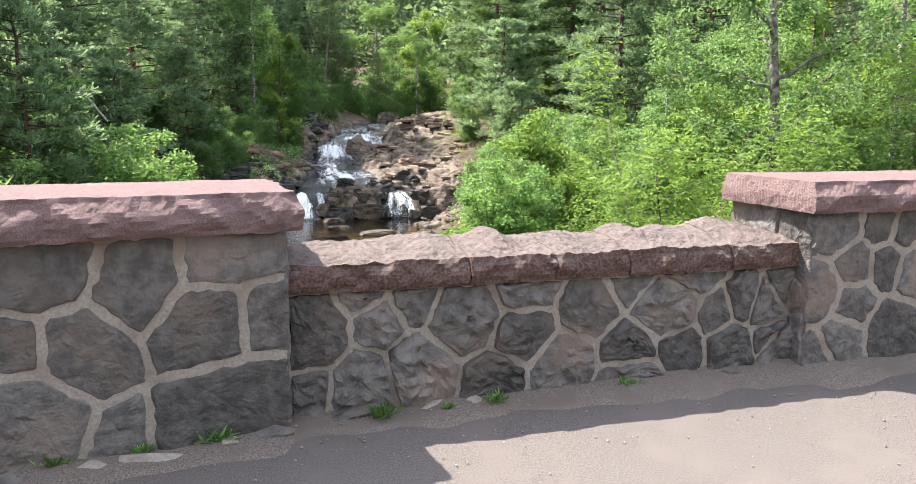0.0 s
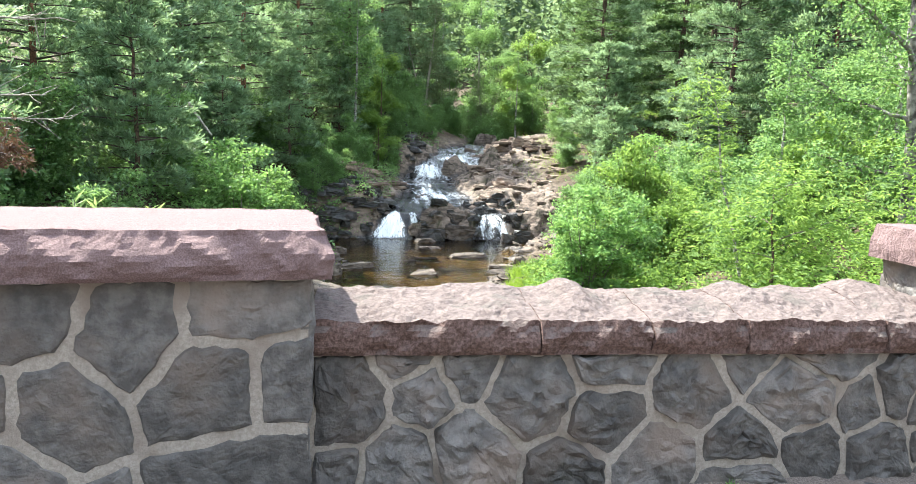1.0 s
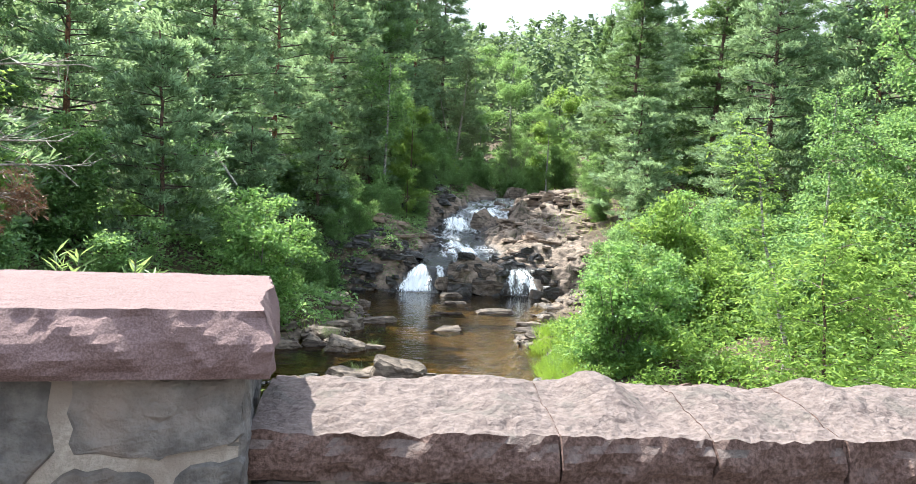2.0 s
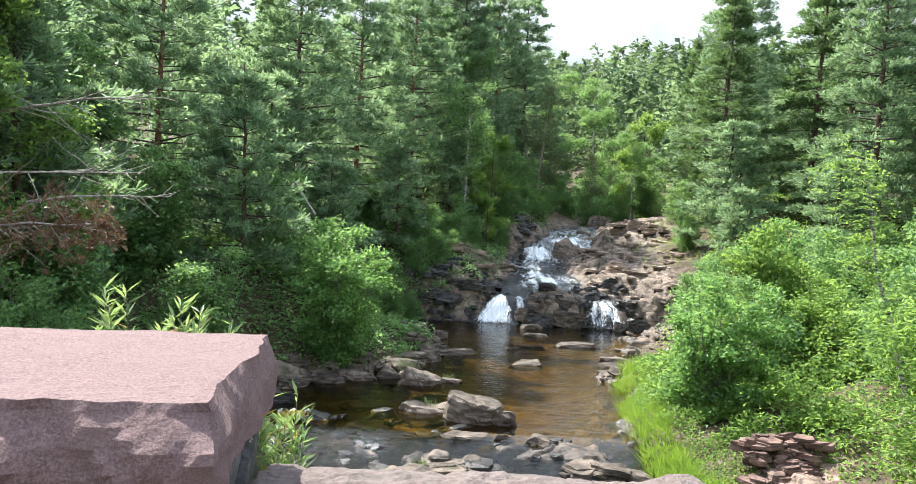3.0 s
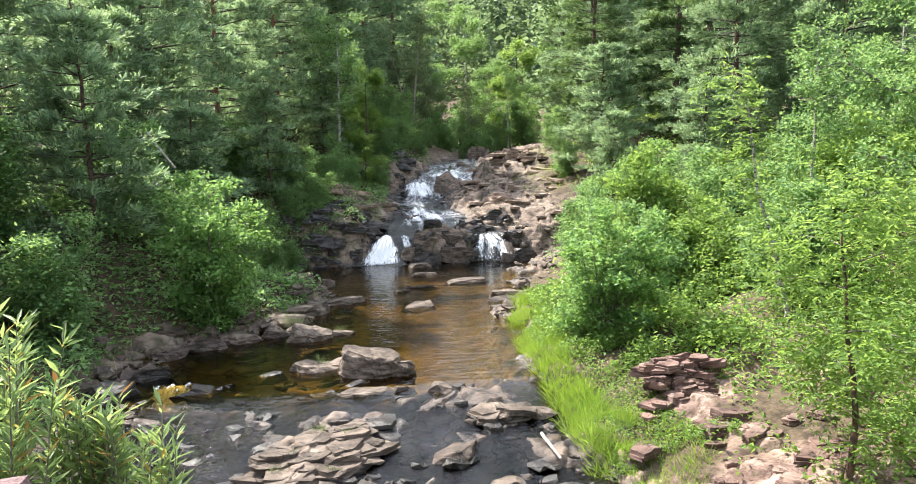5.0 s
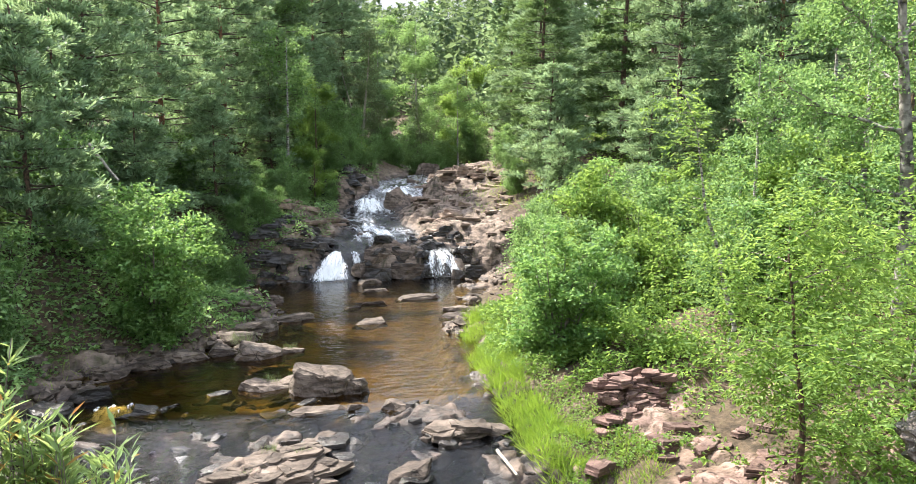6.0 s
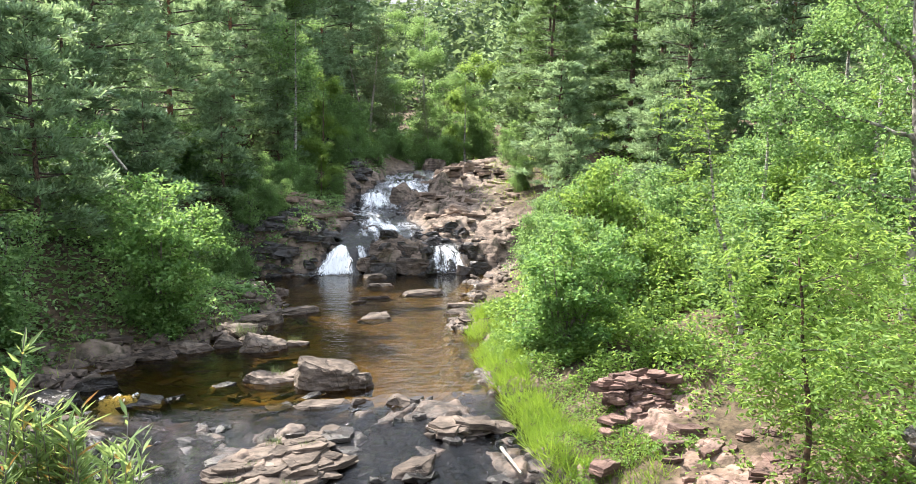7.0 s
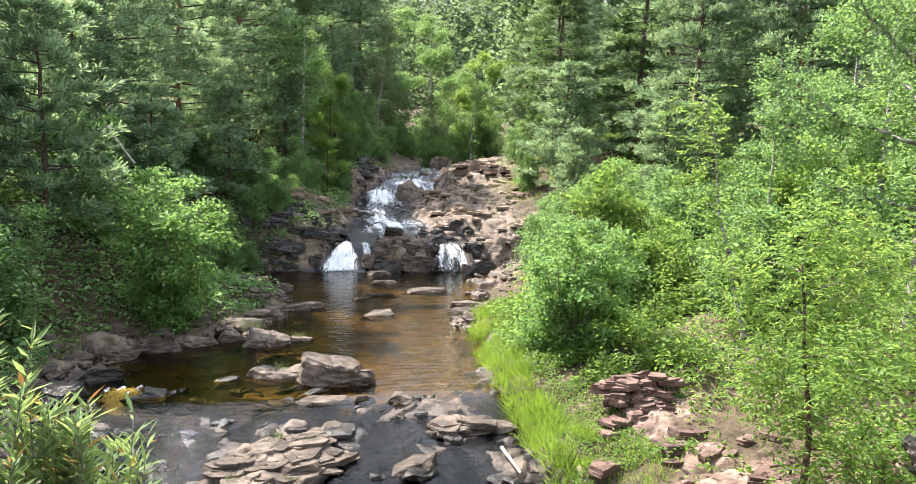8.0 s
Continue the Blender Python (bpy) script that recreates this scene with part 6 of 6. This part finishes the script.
def tufts(places, seed):
    """Small tufts of grass rooted in the cracks of the rock shelf and the shore rocks."""
    r = np.random.default_rng(seed)
    for x, y, z, size in places:
        t = thing("grass_tuft", (x, y, z), "thin green grass tuft in a crack of the rock", "grass", "tufts on the rocks")
        n = 46
        p = r.normal(0, 0.3 * size, (n, 3)) * [1.3, 0.8, 0]
        a = r.uniform(0, 6.28, n)
        d = np.stack([np.cos(a) * 0.5, np.sin(a) * 0.5, r.uniform(0.5, 1.5, n)], axis=1)
        ln = size * r.uniform(0.4, 1.1, n)
        tagged(part("blades", np_mesh("blades", *leaves(p, d, unit(r.normal(0, 1, p.shape)), ln, np.full(n, 0.009)), M["pale_leaf"]), parent=t), kind="stuff")


tufts([(-0.5, 10.2, -2.98, 0.16), (-0.2, 10.9, -2.88, 0.18), (0.3, 10.7, -2.88, 0.14), (-0.8, 9.8, -3.06, 0.18), (0.0, 9.7, -3.06, 0.14), (-0.3, 14.2, -2.72, 0.3), (-1.0, 17.4, -2.62, 0.45), (-1.25, 17.7, -2.6, 0.35), (0.05, 17.0, -2.72, 0.25)], 5)


def rapids_stones(count, seed):
    """Small dark stones breaking the surface all over the near rapids, in one mass."""
    r = random.Random(seed)
    bm = bmesh.new()
    for _ in range(count):
        y = r.uniform(6.8, 13.4)
        x = r.uniform(-3.9, 3.8)
        if x > 0.4 and y > 12.2 or float(ground_height(x, y)) > float(water_level(y)) + 0.04:
            continue
        s = r.choice((0.08, 0.12, 0.16, 0.22, 0.3, 0.4)) * r.uniform(0.8, 1.25)
        z = max(float(ground_height(x, y)), float(water_level(y)) - 0.05) + s * r.uniform(-0.16, 0.04)
        m = Matrix.Translation((x, y, z)) @ Matrix.Rotation(0.3 + r.uniform(-0.6, 0.6), 4, "Z") @ Matrix.Rotation(r.uniform(-0.1, 0.25), 4, "Y") @ Matrix.Diagonal((s * 1.3, s * r.uniform(0.5, 0.9), s * r.uniform(0.18, 0.36), 1))
        geo = bmesh.ops.create_icosphere(bm, subdivisions=2, radius=0.6, matrix=m)
        for v in geo["verts"]:
            p = v.co * (3.0 / s)
            v.co += Vector((noise.noise(p), noise.noise(p + Vector((9, 0, 0))), noise.noise(p + Vector((0, 9, 0))))) * s * 0.3
    tagged(part("rapids_stones", bm, M["wet_rock"]), "small dark wet stones breaking the rapids", "stones", kind="stuff")


rapids_stones(230, 15)


def waterfall(x0, x1, y0, z0, x2, x3, y1, z1, seed, label, veil=0.0):
    """White water from the lip (x0 to x1, y0, z0) down to (x2 to x3, y1, z1), ridged and ragged; veil thins it out."""
    n, m = 34, 20
    v, f = [], []
    for j in range(m + 1):
        t = j / m
        for i in range(n + 1):
            u = i / n
            x = (x0 + (x1 - x0) * u) * (1 - t) + (x2 + (x3 - x2) * u) * t
            rid = noise.noise((u * 9 + seed, t * 2.2, 3)) + 0.5 * noise.noise((u * 22 + seed, t * 5, 7))
            fall = t ** 1.5
            rag = 0.10 * noise.noise((u * 12, seed, 1))
            v.append((x + 0.07 * noise.noise((t * 6, u * 8, seed)), y0 + (y1 - y0) * t - 0.09 * rid * (0.4 + t), z0 + (z1 - z0) * fall + 0.10 * rid * (0.35 + 0.65 * (1 - abs(2 * t - 1))) + rag * (1 - t)))
    for j in range(m):
        for i in range(n):
            a = j * (n + 1) + i
            f.append((a, a + 1, a + n + 2, a + n + 1))
    me = np_mesh("waterfall", v, f, M["fall"], True)
    thin = [veil + abs(2 * i / n - 1) ** 3 + (0.8 if j > m / 2 else 0.25) * abs(2 * j / m - 1) ** 6 + veil * 1.6 * noise.noise((i / n * 7 + seed, j / m * 2, 4)) for j in range(m + 1) for i in range(n + 1)]
    me.attributes.new("thin", "FLOAT", "POINT").data.foreach_set("value", np.array(thin, dtype=np.float32))
    ob = part("waterfall", me)
    tagged(ob, label, "waterfall", "falls of the creek")


waterfall(1.75, 2.02, 29.15, -1.66, 0.55, 2.45, 28.2, -2.80, 1, "white fan of water falling into the pool")
waterfall(5.6, 6.7, 29.0, -1.72, 5.1, 7.4, 27.9, -2.79, 2, "thin white fall over dark stones", 0.5)
waterfall(2.45, 2.8, 29.1, -1.7, 2.5, 2.9, 28.6, -2.3, 7, "narrow white trickle between dark boulders", 0.3)
waterfall(3.3, 4.8, 37.5, 0.26, 3.0, 4.9, 36.3, -0.5, 3, "short white fall at the head of the creek", 0.25)
waterfall(6.0, 6.7, 37.7, 0.42, 6.0, 7.1, 36.6, -0.45, 4, "white fall over a brown ledge", 0.3)
waterfall(5.0, 6.6, 38.8, 0.86, 4.5, 6.8, 37.6, 0.42, 8, "white riffle above the upper falls", 0.35)
waterfall(2.7, 4.6, 33.2, -0.84, 2.4, 5.2, 31.0, -1.28, 5, "white riffle between the falls", 0.55)
waterfall(-3.5, -2.7, 13.6, -2.78, -3.7, -2.5, 12.6, -3.02, 6, "small white chute in the side channel", 0.15)
waterfall(-2.6, -1.9, 9.4, -3.1, -2.8, -1.9, 8.6, -3.3, 9, "white water beside the shelf", 0.5)


def stick(name, a, b, r0, r1, material, label, seed):
    """A bare branch or log lying or hanging from a to b."""
    global rng
    rng = np.random.default_rng(seed)
    a, b = np.array(a, dtype=float), np.array(b, dtype=float)
    ln = float(np.linalg.norm(b - a))
    line = bent(a, (b - a) / ln, ln, 0.0, 8, 0.06)
    tagged(part(name, np_mesh(name, *tube(line, np.linspace(r0, r1, 8), 7), material, True)), label, "branch")


stick("driftwood", (3.38, 10.2, -2.92), (3.46, 9.3, -2.98), 0.032, 0.022, M["dead"], "bleached stick lying on the wet rock", 1)
stick("driftwood", (0.7, 8.3, -3.2), (1.5, 9.0, -3.0), 0.04, 0.03, M["twig"], "grey branch lying across the shelf", 2)


stick("snag", (-4.75, 19.0, 2.35), (-4.1, 18.9, 1.45), 0.045, 0.03, M["dead"], "bleached broken limb hanging among the boughs", 3)
boulder("boulder", 7.7, 5.9, -1.6, 1.2, 1.2, 0.9, 0.4, 77, M["stone"], "grey boulder on the bank beside the bridge")


def dead_limb(x, y, z, length, turn, seed, brown, label):
    """A bare limb with forking twigs, some still holding brown needles."""
    global rng
    rng = np.random.default_rng(seed)
    t = thing("dead_limb", (x, y, z), label, "branch", "dead limbs in the shade")
    main = bent((0, 0, 0), (math.cos(turn), math.sin(turn), 0.12), length, -0.05, 8, 0.07)
    part("limb", np_mesh("limb", *tube(main, np.linspace(0.035, 0.008, 8), 6), M["dead"], True), parent=t)
    twigs, ends = [], []
    for s in np.linspace(0.2, 0.98, 16):
        q = np.array([np.interp(s, np.linspace(0, 1, 8), main[:, c]) for c in range(3)])
        d = unit(np.array([math.cos(turn), math.sin(turn), 0]) * 0.7 + rng.normal(0, 0.6, 3))
        w = bent(q, d, length * 0.4 * (1.1 - s) + 0.2, 0.0, 4, 0.1)
        twigs.append(tube(w, np.array([0.010, 0.008, 0.006, 0.003]), 4))
        ends.append(w)
    tagged(part("twigwork", np_mesh("twigwork", *joined(twigs), M["dead"], True), parent=t), kind="stuff")
    if brown:
        e = np.concatenate(ends)
        p = e[rng.integers(0, len(e), 260)] + rng.normal(0, 0.06, (260, 3))
        part("needles", np_mesh("needles", *needles(p, unit(rng.normal(0, 1, p.shape)), 6, 0.14, 0.02), M["brown_leaf"]), parent=t, label="withered brown needles")


dead_limb(-8.6, 10.2, 0.8, 3.2, -0.1, 21, True, "dead pine bough with withered brown needles")
dead_limb(-8.4, 9.6, 0.9, 3.0, 0.1, 22, True, "dead pine bough with withered brown needles")
dead_limb(-9.0, 10.8, 1.8, 4.2, -0.2, 23, False, "long bare grey limb reaching out of the shade")
dead_limb(-8.6, 11.4, 3.0, 3.6, -0.1, 24, False, "bare grey limb reaching out of the shade")
dead_limb(-7.6, 11.2, 1.4, 2.4, 0.3, 25, False, "forked bare limb over the dark bank")


def roadside():
    """Grit and small stones on the asphalt and dirt, and weeds at the wall's foot."""
    r = random.Random(31)
    bm = bmesh.new()
    for _ in range(850):
        x = r.uniform(-2.4, 5.2)
        y = -0.1 - r.random() ** 2.2 * 2.2
        s = r.uniform(0.002, 0.007) if y < -0.4 else r.uniform(0.002, 0.009)
        geo = bmesh.ops.create_icosphere(bm, subdivisions=1, radius=1, matrix=Matrix.Translation((x, y, s * 0.4 + 0.004 + 0.02 * max(0, 1 + y / 0.25))) @ Matrix.Diagonal((s, s * r.uniform(0.6, 1), s * 0.6, 1)))
        for v in geo["verts"]:
            v.co += Vector((r.uniform(-1, 1), r.uniform(-1, 1), r.uniform(-1, 1))) * s * 0.2
    tagged(part("grit", bm, M["concrete"]), "grit and small stones on the road edge", "gravel", kind="stuff")
    for k, (x, y, s) in enumerate(((-0.33, -0.19, 0.13), (0.42, -0.12, 0.12), (1.0, -0.09, 0.10), (1.75, -0.06, 0.09), (-0.62, -0.24, 0.08), (0.75, -0.11, 0.06), (-0.95, -0.26, 0.10), (-1.3, -0.24, 0.12))):
        q = np.random.default_rng(300 + k)
        n = 60
        b = q.uniform(0, 6.28, n)
        d = np.stack([np.cos(b), np.sin(b), q.uniform(0.2, 1.8, n)], axis=1)
        p = q.normal(0, 0.25 * s, (n, 3)) * [1, 0.5, 0] + [0, 0, 0.0]
        ln = 0.75 * s * q.uniform(0.4, 1.0, n)
        w = thing("weed", (x, y, 0.02), "small green weed growing at the foot of the wall", "weed", "weeds at the wall")
        part("leaves", np_mesh("leaves", *leaves(p, d, unit(q.normal(0, 1, p.shape)), ln, ln * 0.22), M["alder"]), parent=w)


roadside()


def footing():
    """Broken mortar and footing stones showing along the foot of the parapet."""
    t = thing("wall_footing", (1.2, -0.1, 0.0), "cracked mortar footing along the foot of the parapet", "footing")
    r = random.Random(61)
    x = -1.6
    while x < 3.6:
        w = r.uniform(0.08, 0.3)
        face = -0.13 + 0.14 * min(x, 0) if x < 0.02 or x > 2.8 else -0.01
        boulder("footing_stone", x + w / 2 - 1.2, face - r.uniform(0.0, 0.05) + 0.1, r.uniform(0.0, 0.02), w, r.uniform(0.07, 0.16), r.uniform(0.05, 0.10), r.uniform(-0.2, 0.3), int(x * 100) + 900,
                M["mortar"] if r.random() < 0.6 else M["stone"], "", "", t, r.uniform(-0.1, 0.1), 1)
        x += w * r.uniform(0.8, 1.9)


footing()
